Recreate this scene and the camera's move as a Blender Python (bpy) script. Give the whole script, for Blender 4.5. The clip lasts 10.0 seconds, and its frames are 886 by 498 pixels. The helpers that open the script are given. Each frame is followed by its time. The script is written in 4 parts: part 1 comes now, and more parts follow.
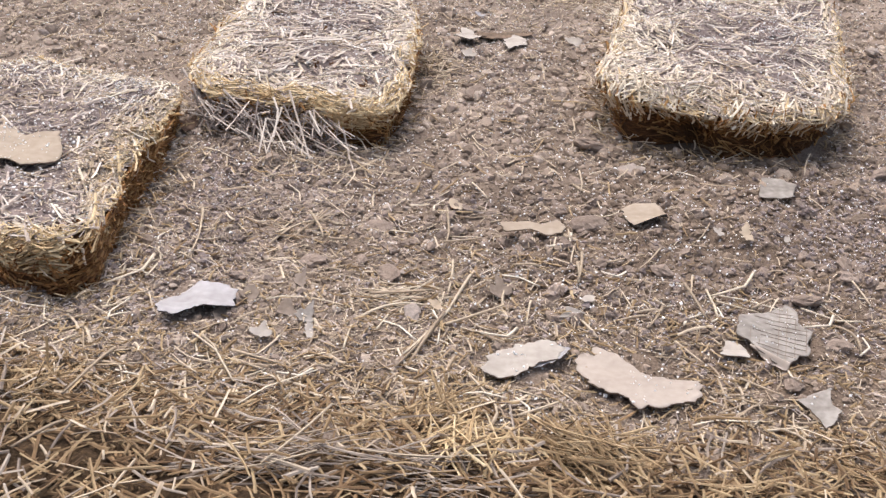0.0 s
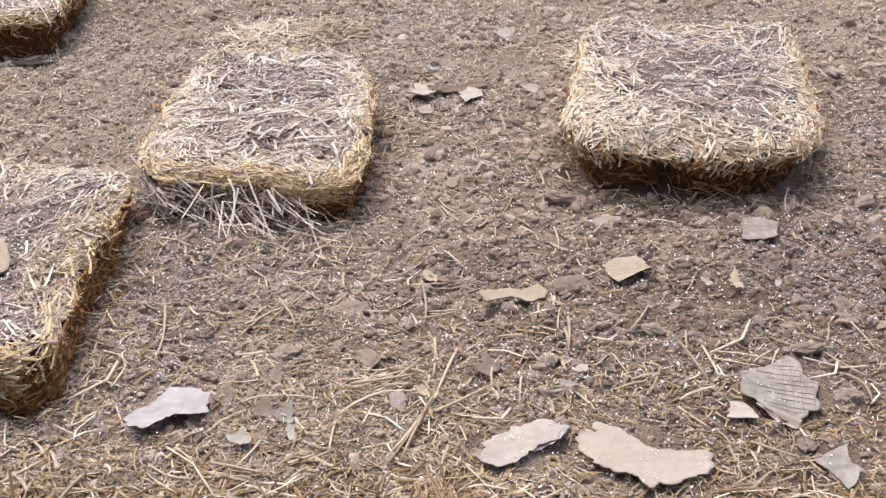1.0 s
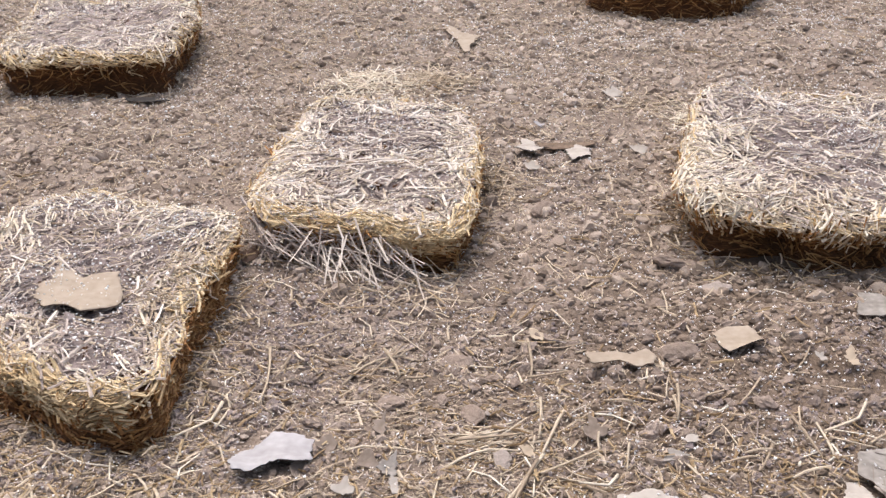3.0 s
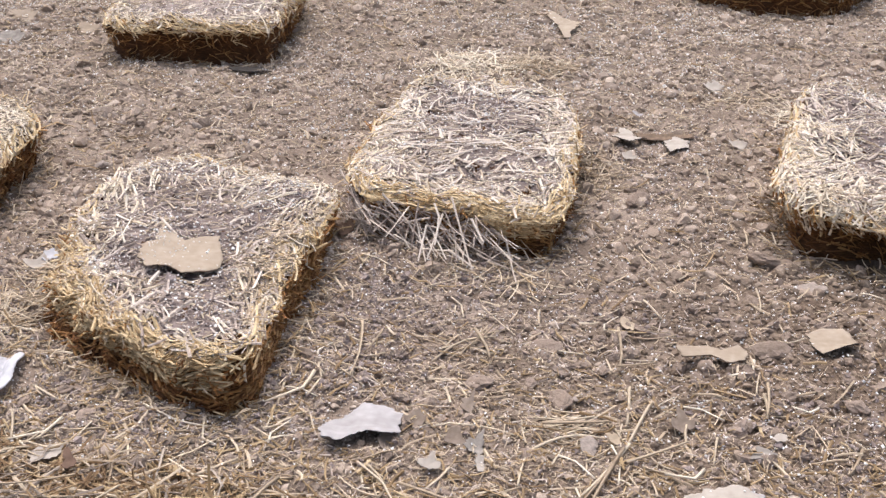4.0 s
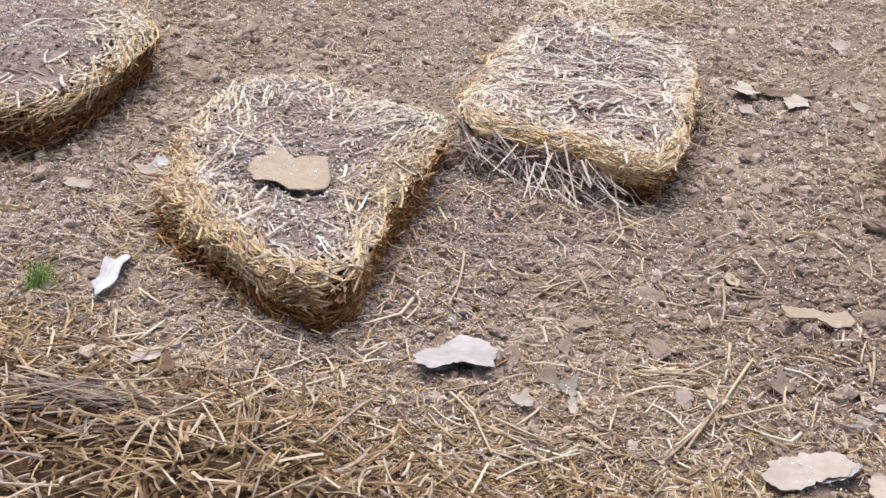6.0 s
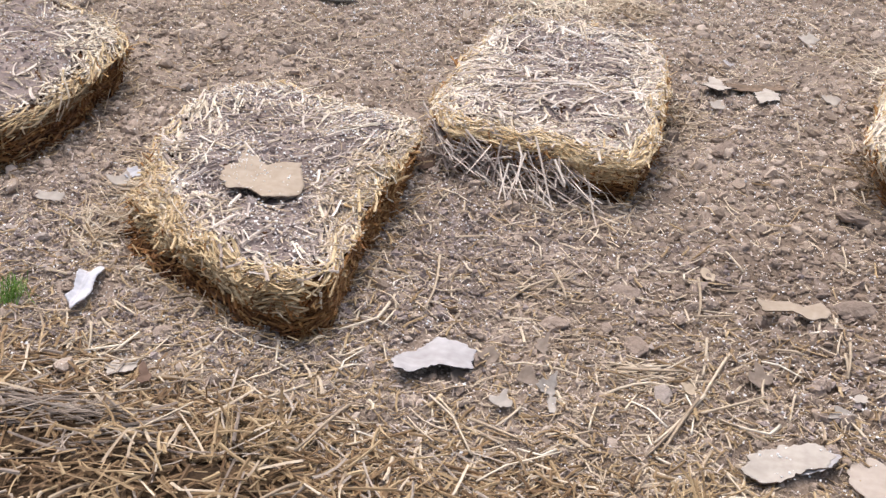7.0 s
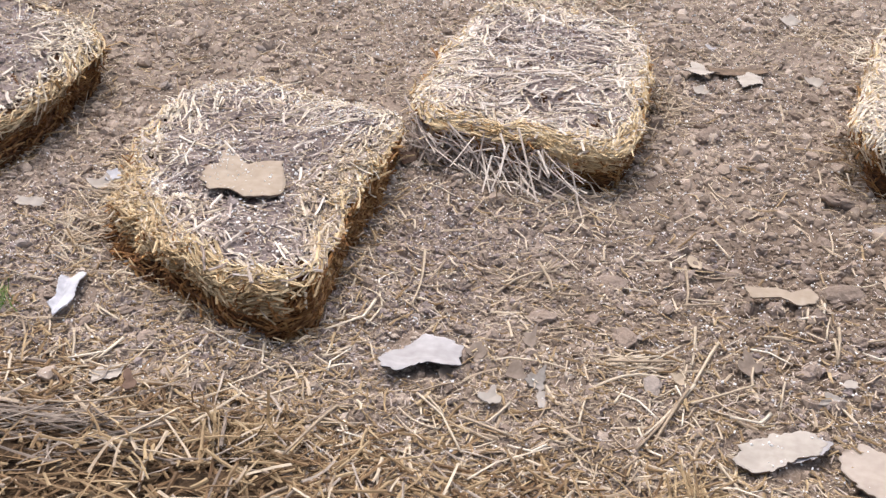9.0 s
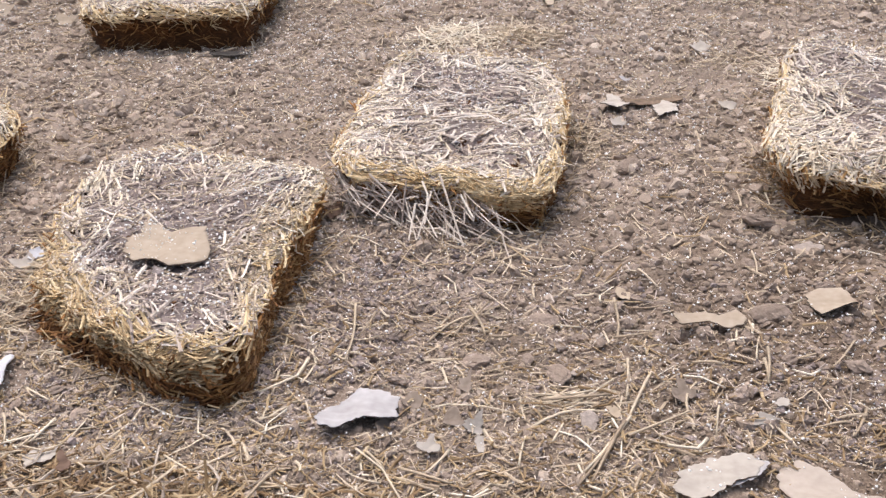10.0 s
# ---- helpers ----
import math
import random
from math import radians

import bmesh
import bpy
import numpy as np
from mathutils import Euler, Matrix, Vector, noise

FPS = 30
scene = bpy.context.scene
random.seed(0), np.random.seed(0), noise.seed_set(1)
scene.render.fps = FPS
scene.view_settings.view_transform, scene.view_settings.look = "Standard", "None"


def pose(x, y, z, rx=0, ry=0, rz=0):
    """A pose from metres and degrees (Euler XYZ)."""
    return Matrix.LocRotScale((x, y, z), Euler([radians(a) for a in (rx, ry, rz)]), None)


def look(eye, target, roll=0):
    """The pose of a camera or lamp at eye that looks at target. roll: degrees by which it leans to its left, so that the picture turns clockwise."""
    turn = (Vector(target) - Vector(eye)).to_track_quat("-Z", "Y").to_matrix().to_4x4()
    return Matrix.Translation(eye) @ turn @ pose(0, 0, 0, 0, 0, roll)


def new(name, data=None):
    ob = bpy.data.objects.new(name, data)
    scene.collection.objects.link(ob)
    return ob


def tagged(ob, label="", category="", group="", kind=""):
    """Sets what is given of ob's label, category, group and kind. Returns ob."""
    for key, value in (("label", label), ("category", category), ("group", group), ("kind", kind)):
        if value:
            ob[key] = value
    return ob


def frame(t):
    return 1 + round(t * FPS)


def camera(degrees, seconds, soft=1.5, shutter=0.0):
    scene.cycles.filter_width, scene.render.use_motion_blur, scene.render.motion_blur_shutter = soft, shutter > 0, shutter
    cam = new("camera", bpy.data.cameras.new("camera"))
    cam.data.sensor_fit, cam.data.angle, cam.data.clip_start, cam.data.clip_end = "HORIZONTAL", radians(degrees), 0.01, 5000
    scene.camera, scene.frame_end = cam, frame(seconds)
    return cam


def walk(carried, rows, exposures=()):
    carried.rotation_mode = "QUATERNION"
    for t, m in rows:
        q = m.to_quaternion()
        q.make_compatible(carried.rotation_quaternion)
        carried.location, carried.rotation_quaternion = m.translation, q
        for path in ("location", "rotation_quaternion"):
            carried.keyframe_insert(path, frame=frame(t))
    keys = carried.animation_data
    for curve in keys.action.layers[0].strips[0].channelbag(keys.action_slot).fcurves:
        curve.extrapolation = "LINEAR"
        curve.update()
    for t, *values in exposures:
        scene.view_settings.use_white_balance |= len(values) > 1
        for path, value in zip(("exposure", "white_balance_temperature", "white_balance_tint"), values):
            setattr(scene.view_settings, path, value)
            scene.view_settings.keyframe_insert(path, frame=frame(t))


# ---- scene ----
cam = camera(39.0, 10.0, soft=1.45)
PATH = [
    (0, (0.262, -0.328, 1.369), (0.142, 1.43, 0.424), 1.8),
    (0.5, (0.257, -0.254, 1.389), (0.11, 1.488, 0.418), 0.6),
    (1, (0.214, -0.163, 1.385), (0.159, 1.623, 0.488), -2.4),
    (1.5, (0.164, -0.13, 1.386), (0.08, 1.675, 0.528), -1.8),
    (2, (0.152, -0.129, 1.382), (0.029, 1.684, 0.548), -1.5),
    (3.5, (0.124, -0.154, 1.386), (-0.102, 1.656, 0.566), -0.1),
    (4, (0.103, -0.165, 1.388), (-0.198, 1.623, 0.544), 0.9),
    (4.5, (0.096, -0.17, 1.394), (-0.263, 1.603, 0.542), 1.5),
    (5, (0.089, -0.169, 1.367), (-0.288, 1.587, 0.486), 2.3),
    (5.5, (0.066, -0.162, 1.365), (-0.369, 1.552, 0.432), 4.0),
    (7, (0.076, -0.154, 1.361), (-0.322, 1.573, 0.434), 2.7),
    (7.5, (0.074, -0.148, 1.364), (-0.308, 1.583, 0.438), 2.3),
    (8, (0.076, -0.145, 1.365), (-0.306, 1.586, 0.439), 2.0),
    (8.5, (0.077, -0.134, 1.366), (-0.304, 1.593, 0.432), 1.6),
    (9, (0.077, -0.127, 1.367), (-0.3, 1.595, 0.423), 1.4),
    (9.5, (0.084, -0.123, 1.369), (-0.265, 1.611, 0.436), 0.5),
    (10, (0.112, -0.121, 1.384), (-0.182, 1.648, 0.5), -2.0),
]
walk(cam, [(t, look(eye, target, roll)) for t, eye, target, roll in PATH], exposures=[(0, 0.58), (10, 0.58)])

# world, sun
world = bpy.data.worlds.new("overcast_sky")
scene.world = world
world.use_nodes = True
wn = world.node_tree.nodes
wl = world.node_tree.links
SUN_UP, SUN_TURN = 70.0, -35.0
sky = wn.new("ShaderNodeTexSky")
sky.sky_type = "NISHITA"
sky.sun_disc = False
sky.sun_elevation = radians(SUN_UP)
sky.sun_rotation = radians(SUN_TURN)
sky.air_density, sky.dust_density, sky.ozone_density = 1.0, 6.0, 1.0
haze = wn.new("ShaderNodeHueSaturation")
haze.inputs["Saturation"].default_value = 0.75
wl.new(sky.outputs["Color"], haze.inputs["Color"])
wl.new(haze.outputs["Color"], wn["Background"].inputs["Color"])
wn["Background"].inputs["Strength"].default_value = 0.15
sun = new("sun", bpy.data.lights.new("sun", "SUN"))
sun.data.energy, sun.data.angle, sun.data.color = 0.95, radians(48), (1.0, 0.93, 0.87)
ux = math.sin(radians(SUN_TURN)) * math.cos(radians(SUN_UP))
uy = math.cos(radians(SUN_TURN)) * math.cos(radians(SUN_UP))
sun.matrix_world = look((ux * 30, uy * 30, math.sin(radians(SUN_UP)) * 30), (0, 2.5, 0))


# ---- materials ----
def ramp(nodes, stops):
    r = nodes.new("ShaderNodeValToRGB")
    e = r.color_ramp.elements
    while len(e) < len(stops):
        e.new(0.5)
    for k, (at, c) in enumerate(stops):
        e[k].position, e[k].color = at, (*c, 1)
    return r


def material(name, stops, rough=0.85, grain=120.0, spot=9.0, island=0.5, bump=0.3, depth=0.004, stretch=None, gloss=0.3, darker=None):
    """A matt natural surface: colours run along a ramp by piece, grain and stain."""
    m = bpy.data.materials.new(name)
    m.use_nodes = True
    n, l = m.node_tree.nodes, m.node_tree.links
    b = n["Principled BSDF"]
    tc = n.new("ShaderNodeTexCoord")
    fine, wide = n.new("ShaderNodeTexNoise"), n.new("ShaderNodeTexNoise")
    fine.inputs["Scale"].default_value, fine.inputs["Detail"].default_value = grain, 6
    wide.inputs["Scale"].default_value, wide.inputs["Detail"].default_value = spot, 4
    l.new(tc.outputs["Object"], wide.inputs["Vector"])
    if stretch:
        mp = n.new("ShaderNodeMapping")
        mp.inputs["Scale"].default_value = stretch
        l.new(tc.outputs["Object"], mp.inputs["Vector"])
        l.new(mp.outputs["Vector"], fine.inputs["Vector"])
    else:
        l.new(tc.outputs["Object"], fine.inputs["Vector"])
    geo, info = n.new("ShaderNodeNewGeometry"), n.new("ShaderNodeObjectInfo")

    def math_node(op, a, c):
        k = n.new("ShaderNodeMath")
        k.operation = op
        for slot, v in ((0, a), (1, c)):
            if isinstance(v, float):
                k.inputs[slot].default_value = v
            else:
                l.new(v, k.inputs[slot])
        return k.outputs[0]

    rnd = math_node("FRACT", math_node("ADD", geo.outputs["Random Per Island"], info.outputs["Random"]), 0.0)
    tex = math_node("ADD", math_node("MULTIPLY", fine.outputs["Fac"], 0.5), math_node("MULTIPLY", wide.outputs["Fac"], 0.5))
    tex = math_node("ADD", math_node("MULTIPLY", math_node("SUBTRACT", tex, 0.5), 2.2), 0.5)
    fac = math_node("ADD", math_node("MULTIPLY", rnd, island), math_node("MULTIPLY", tex, 1.0 - island))
    r = ramp(n, stops)
    l.new(fac, r.inputs["Fac"])
    tone = r.outputs["Color"]
    if darker:
        # a patch of ground in lower, redder tone with a ragged outline
        cx, cy, rx, ry, least = darker
        mp = n.new("ShaderNodeMapping")
        mp.inputs["Location"].default_value, mp.inputs["Scale"].default_value = (-cx / rx, -cy / ry, 0), (1 / rx, 1 / ry, 0)
        far = n.new("ShaderNodeVectorMath")
        far.operation = "LENGTH"
        l.new(tc.outputs["Object"], mp.inputs["Vector"])
        l.new(mp.outputs["Vector"], far.inputs[0])
        edge = n.new("ShaderNodeMapRange")
        edge.inputs["From Min"].default_value, edge.inputs["From Max"].default_value = 0.75, 1.5
        l.new(math_node("ADD", far.outputs["Value"], math_node("MULTIPLY", wide.outputs["Fac"], 0.7)), edge.inputs["Value"])
        tint = ramp(n, [(0.0, (least, least * 0.95, least * 0.89)), (1.0, (1.0, 1.0, 1.0))])
        l.new(edge.outputs["Result"], tint.inputs["Fac"])
        wet = n.new("ShaderNodeVectorMath")
        wet.operation = "MULTIPLY"
        l.new(tone, wet.inputs[0])
        l.new(tint.outputs["Color"], wet.inputs[1])
        tone = wet.outputs["Vector"]
    l.new(tone, b.inputs["Base Color"])
    b.inputs["Roughness"].default_value = rough
    b.inputs["Specular IOR Level"].default_value = gloss
    if bump:
        bp = n.new("ShaderNodeBump")
        bp.inputs["Strength"].default_value, bp.inputs["Distance"].default_value = bump, depth
        l.new(fine.outputs["Fac"], bp.inputs["Height"])
        l.new(bp.outputs["Normal"], b.inputs["Normal"])
    return m


DARK_PATCH = (0.8, 2.2, 1.15, 0.95, 0.7)
SOIL = material("dry_soil", [(0.1, (0.105, 0.078, 0.061)), (0.5, (0.235, 0.184, 0.15)), (0.9, (0.4, 0.328, 0.28))], 0.95, 190, 5, 0.0, 0.8, 0.003, gloss=0.15, darker=DARK_PATCH)
CLOD = material("soil_clod", [(0.0, (0.16, 0.122, 0.096)), (0.35, (0.3, 0.238, 0.194)), (0.65, (0.435, 0.353, 0.295)), (1.0, (0.65, 0.555, 0.48))], 0.95, 200, 7, 0.6, 1.0, 0.003, gloss=0.15, darker=DARK_PATCH)
STONE = material("grey_stone", [(0.0, (0.2, 0.165, 0.145)), (0.5, (0.32, 0.27, 0.24)), (1.0, (0.46, 0.4, 0.36))], 0.9, 7, 2, 0.35, 0.5, 0.002)
EARTH = material("earth_lump", [(0.0, (0.16, 0.12, 0.096)), (0.5, (0.28, 0.22, 0.182)), (1.0, (0.42, 0.34, 0.295))], 0.95, 6, 1.5, 0.35, 0.6, 0.003, gloss=0.15)
POTTING = material("potting_mix", [(0.1, (0.12, 0.097, 0.094)), (0.5, (0.262, 0.212, 0.199)), (0.9, (0.49, 0.42, 0.4))], 0.95, 320, 14, 0.3, 0.7, 0.002, gloss=0.15)
GOLD = material("golden_straw", [(0.0, (0.3, 0.19, 0.09)), (0.35, (0.52, 0.375, 0.205)), (0.7, (0.69, 0.54, 0.335)), (1.0, (0.82, 0.69, 0.48))], 0.55, 60, 22, 0.6, 0.15, 0.001, gloss=0.35)
PALE = material("bleached_straw", [(0.0, (0.42, 0.315, 0.21)), (0.4, (0.72, 0.62, 0.49)), (1.0, (0.9, 0.835, 0.73))], 0.6, 60, 22, 0.6, 0.15, 0.001, gloss=0.35)
BLEACHED = material("bleached_grey_straw", [(0.0, (0.33, 0.265, 0.22)), (0.4, (0.58, 0.49, 0.425)), (1.0, (0.88, 0.8, 0.72))], 0.6, 60, 22, 0.6, 0.15, 0.001)
GREY = material("weathered_straw", [(0.0, (0.2, 0.155, 0.13)), (0.4, (0.39, 0.318, 0.278)), (0.75, (0.6, 0.515, 0.465)), (1.0, (0.79, 0.71, 0.625))], 0.7, 60, 22, 0.6, 0.2, 0.001)
# damp brown side straw, toned down further for shade on the sides
BROWN = material("damp_shaded_straw", [(0.0, (0.07, 0.026, 0.008)), (0.5, (0.2, 0.084, 0.026)), (1.0, (0.41, 0.21, 0.075))], 0.65, 60, 22, 0.6, 0.2, 0.001)
AMBER = material("amber_straw", [(0.0, (0.12, 0.068, 0.03)), (0.4, (0.262, 0.176, 0.094)), (0.75, (0.42, 0.308, 0.178)), (1.0, (0.6, 0.48, 0.315))], 0.6, 60, 22, 0.6, 0.15, 0.001)
LITTER_SHADE = material("litter_gap_shade", [(0.1, (0.022, 0.014, 0.009)), (0.5, (0.06, 0.038, 0.022)), (0.9, (0.14, 0.09, 0.05))], 0.9, 130, 25, 0.0, 0.9, 0.004, gloss=0.15)
# brown straw, toned down to stand for shade low in the litter
BROWN_SHADE = material("shaded_brown_litter", [(0.0, (0.055, 0.031, 0.015)), (0.5, (0.165, 0.098, 0.049)), (1.0, (0.35, 0.232, 0.125))], 0.65, 60, 22, 0.6, 0.2, 0.001)
# packed brown straw, darkened to put shade into gaps and undercuts
CORE = material("shaded_packed_straw", [(0.1, (0.025, 0.01, 0.004)), (0.5, (0.085, 0.036, 0.013)), (0.9, (0.22, 0.1, 0.035))], 0.85, 60, 12, 0.0, 0.9, 0.008, (1, 1, 4))
TAN = material("tan_straw", [(0.0, (0.2, 0.143, 0.098)), (0.35, (0.41, 0.322, 0.232)), (0.7, (0.59, 0.488, 0.37)), (1.0, (0.76, 0.67, 0.54))], 0.65, 60, 22, 0.6, 0.2, 0.001)
OLD = material("old_grey_straw", [(0.0, (0.11, 0.083, 0.066)), (0.4, (0.25, 0.2, 0.165)), (0.75, (0.4, 0.335, 0.28)), (1.0, (0.58, 0.5, 0.43))], 0.7, 60, 22, 0.6, 0.2, 0.001)
PERLITE = material("perlite", [(0.0, (0.8, 0.79, 0.79)), (1.0, (0.9, 0.89, 0.9))], 0.6, 300, 50, 0.7, 0.3, 0.001, gloss=0.5)
CARD_TAN = material("tan_cardboard", [(0.1, (0.29, 0.23, 0.175)), (0.5, (0.36, 0.293, 0.23)), (0.9, (0.42, 0.35, 0.285))], 0.85, 55, 13, 0.1, 0.15, 0.001)
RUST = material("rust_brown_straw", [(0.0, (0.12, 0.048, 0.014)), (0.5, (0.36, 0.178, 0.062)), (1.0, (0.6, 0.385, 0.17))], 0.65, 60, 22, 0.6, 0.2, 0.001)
CARD_PINK = material("pinkish_cardboard", [(0.1, (0.33, 0.275, 0.236)), (0.5, (0.395, 0.335, 0.29)), (0.9, (0.45, 0.385, 0.34))], 0.85, 60, 11, 0.1, 0.15, 0.001)
DARKLEAF = material("dark_dead_leaf", [(0.1, (0.08, 0.045, 0.03)), (0.9, (0.2, 0.125, 0.09))], 0.7, 70, 20, 0.3, 0.3, 0.001)
CARD_WHITE = material("white_faced_cardboard", [(0.15, (0.33, 0.31, 0.315)), (0.5, (0.4, 0.38, 0.39)), (0.85, (0.48, 0.46, 0.475))], 0.8, 45, 12, 0.1, 0.15, 0.001)
CARD_CREAM = material("faded_cardboard", [(0.1, (0.34, 0.3, 0.265)), (0.5, (0.42, 0.375, 0.335)), (0.9, (0.48, 0.435, 0.395))], 0.85, 50, 12, 0.1, 0.15, 0.001)
CARD_GREY = material("wet_grey_cardboard", [(0.15, (0.19, 0.168, 0.15)), (0.5, (0.285, 0.256, 0.232)), (0.85, (0.4, 0.365, 0.335))], 0.8, 60, 14, 0.1, 0.2, 0.001)
CARD_CORE = material("brown_cardboard_back", [(0.2, (0.1, 0.07, 0.05)), (0.8, (0.24, 0.17, 0.12))], 0.9, 90, 20, 0.0, 0.3, 0.001)
CHAR = material("dark_wet_paper", [(0.2, (0.02, 0.018, 0.018)), (0.8, (0.07, 0.06, 0.055))], 0.8, 90, 20, 0.0, 0.3, 0.001)
TISSUE = material("white_tissue", [(0.2, (0.4, 0.4, 0.44)), (0.8, (0.62, 0.62, 0.67))], 0.7, 60, 20, 0.0, 0.2, 0.001)
LEAF = material("dead_leaf", [(0.1, (0.13, 0.095, 0.072)), (0.5, (0.22, 0.172, 0.138)), (0.9, (0.32, 0.262, 0.22))], 0.7, 70, 20, 0.3, 0.3, 0.001)
YELLOW = material("yellowed_leaf", [(0.1, (0.36, 0.28, 0.2)), (0.9, (0.54, 0.44, 0.335))], 0.7, 70, 20, 0.3, 0.2, 0.001)
GRASS = material("green_grass", [(0.0, (0.07, 0.15, 0.022)), (0.6, (0.14, 0.26, 0.045)), (1.0, (0.27, 0.38, 0.1))], 0.5, 90, 20, 0.7, 0.1, 0.001)

# ---- shape helpers ----
RNG = np.random.default_rng(7)


def value_noise(x, y, scale, seed):
    """Smooth noise from 0 to 1 on the plan, cells of that many metres."""
    x, y = np.asarray(x, float) / scale, np.asarray(y, float) / scale
    i, j = np.floor(x), np.floor(y)
    u, v = x - i, y - j
    u, v = u * u * (3 - 2 * u), v * v * (3 - 2 * v)

    def at(a, b):
        h = np.sin(a * 127.1 + b * 311.7 + seed * 74.7) * 43758.5453
        return h - np.floor(h)

    return (at(i, j) * (1 - u) + at(i + 1, j) * u) * (1 - v) + (at(i, j + 1) * (1 - u) + at(i + 1, j + 1) * u) * v


def litter_edge(x):
    """How far out the foreground straw reaches, by x."""
    return 1.62 + 0.1 * (value_noise(x, x * 0, 0.35, 3) - 0.5) + 0.1 * np.exp(-((x + 1.25) / 0.35) ** 2) - 0.09 * np.exp(-((x - 0.55) / 0.3) ** 2)


def height(x, y):
    """Lie of the soil."""
    x, y = np.asarray(x, float), np.asarray(y, float)
    z = 0.022 * (value_noise(x, y, 0.55, 1) - 0.5) + 0.016 * (value_noise(x, y, 0.16, 2) - 0.5)
    z = z + 0.014 * (value_noise(x, y, 0.06, 4) - 0.5) + 0.011 * (value_noise(x, y, 0.03, 5) - 0.5) + 0.006 * (value_noise(x, y, 0.016, 6) - 0.5)
    mound = np.clip((litter_edge(x) - y) / 0.35, 0, 1)
    return z + 0.035 * mound * mound * (3 - 2 * mound)


def raw(name, V, F, mats, parent=None, smooth=False, mat_index=None):
    """One mesh object from arrays of corners and of equal-sided faces."""
    V, F = np.asarray(V, np.float32), np.asarray(F, np.int32)
    me = bpy.data.meshes.new(name)
    me.vertices.add(len(V))
    me.vertices.foreach_set("co", V.ravel())
    me.loops.add(F.size)
    me.loops.foreach_set("vertex_index", F.ravel())
    me.polygons.add(len(F))
    me.polygons.foreach_set("loop_start", np.arange(0, F.size, F.shape[1], dtype=np.int32))
    for m in mats:
        me.materials.append(m)
    if mat_index is not None:
        me.polygons.foreach_set("material_index", np.asarray(mat_index, np.int32))
    me.polygons.foreach_set("use_smooth", np.full(len(F), smooth))
    me.update(calc_edges=True)
    ob = new(name, me)
    ob.parent = parent
    return ob


def unit(a):
    return a / np.maximum(np.linalg.norm(a, axis=-1, keepdims=True), 1e-9)


def stalks(P, D, L, W, bend=0.06, segs=3, ground=None, lift=0.0, flat=0.55, tilt=0.0):
    """Bent, slightly flattened straw stems round the middles P along D; ground lays them over a surface."""
    n = len(P)
    D = unit(D)
    t = np.linspace(-0.5, 0.5, segs + 1)
    side = unit(np.cross(D, unit(RNG.normal(size=(n, 3)) * (1.0 if ground is None else 0.3) + np.array([0, 0, 0.0 if ground is None else 1.0]))))
    amount = RNG.normal(0, bend, n) * L * np.where(RNG.uniform(0, 1, n) < 0.1, 2.6, 0.75)
    kink = RNG.uniform(-0.25, 0.25, n)
    mix = RNG.uniform(0, 1.2, (n, 1)).clip(0, 1)
    shape = -mix * np.abs(t[None, :] - kink[:, None]) * 2 - (1 - mix) * 4 * t[None, :] ** 2
    C = P[:, None, :] + D[:, None, :] * (t[None, :, None] * L[:, None, None]) + side[:, None, :] * (shape * amount[:, None])[:, :, None]
    if ground is not None:
        g = ground(C[..., 0], C[..., 1])
        up = np.broadcast_to(np.asarray(lift, float), (n,))
        lean = RNG.normal(0, 1, n) * tilt * L
        C[..., 2] = np.maximum(0.35 * g + 0.65 * g.mean(1, keepdims=True) + up[:, None] + lean[:, None] * t[None, :], g + 0.0012)
    return tubes(C, W, flat)


def tubes(C, W, flat=0.55):
    """Flattened four-sided stems along the lines C; the shortest stay open at their ends."""
    n, segs = C.shape[0], C.shape[1] - 1
    t = np.linspace(-0.5, 0.5, segs + 1)
    T = unit(np.gradient(C, axis=1))
    S = unit(np.cross(T, np.broadcast_to([0.01, 0.02, 1.0], T.shape)))
    N = np.cross(S, T)
    roll = RNG.uniform(-0.7, 0.7, n)[:, None, None]
    S, N = S * np.cos(roll) + N * np.sin(roll), N * np.cos(roll) - S * np.sin(roll)
    w = W[:, None, None] * 0.5 * (1 - 0.25 * (t + 0.5))[None, :, None]
    ring = np.stack([C + S * w, C + N * w * flat, C - S * w, C - N * w * flat], axis=2)
    V = ring.reshape(-1, 3)
    base = (np.arange(n) * (segs + 1) * 4)[:, None]
    quads = []
    for s in range(segs):
        for k in range(4):
            a, b = s * 4 + k, s * 4 + (k + 1) % 4
            quads.append([a, a + 4, b + 4, b])
    if segs > 1:
        quads += [[0, 1, 2, 3], [segs * 4 + 3, segs * 4 + 2, segs * 4 + 1, segs * 4]]
    F = (base[:, :, None] + np.array(quads)[None]).reshape(-1, 4)
    return V, F


def ico(level):
    bm = bmesh.new()
    bmesh.ops.create_icosphere(bm, subdivisions=level, radius=1)
    v = np.array([p.co[:] for p in bm.verts])
    f = np.array([[q.index for q in p.verts] for p in bm.faces])
    bm.free()
    return v, f


ICO1, ICO2, ICO3 = ico(1), ico(2), ico(3)
OCTA = (np.array([(1, 0, 0), (-1, 0, 0), (0, 1, 0), (0, -1, 0), (0, 0, 1), (0, 0, -1)], float),
        np.array([(0, 2, 4), (2, 1, 4), (1, 3, 4), (3, 0, 4), (2, 0, 5), (1, 2, 5), (3, 1, 5), (0, 3, 5)]))


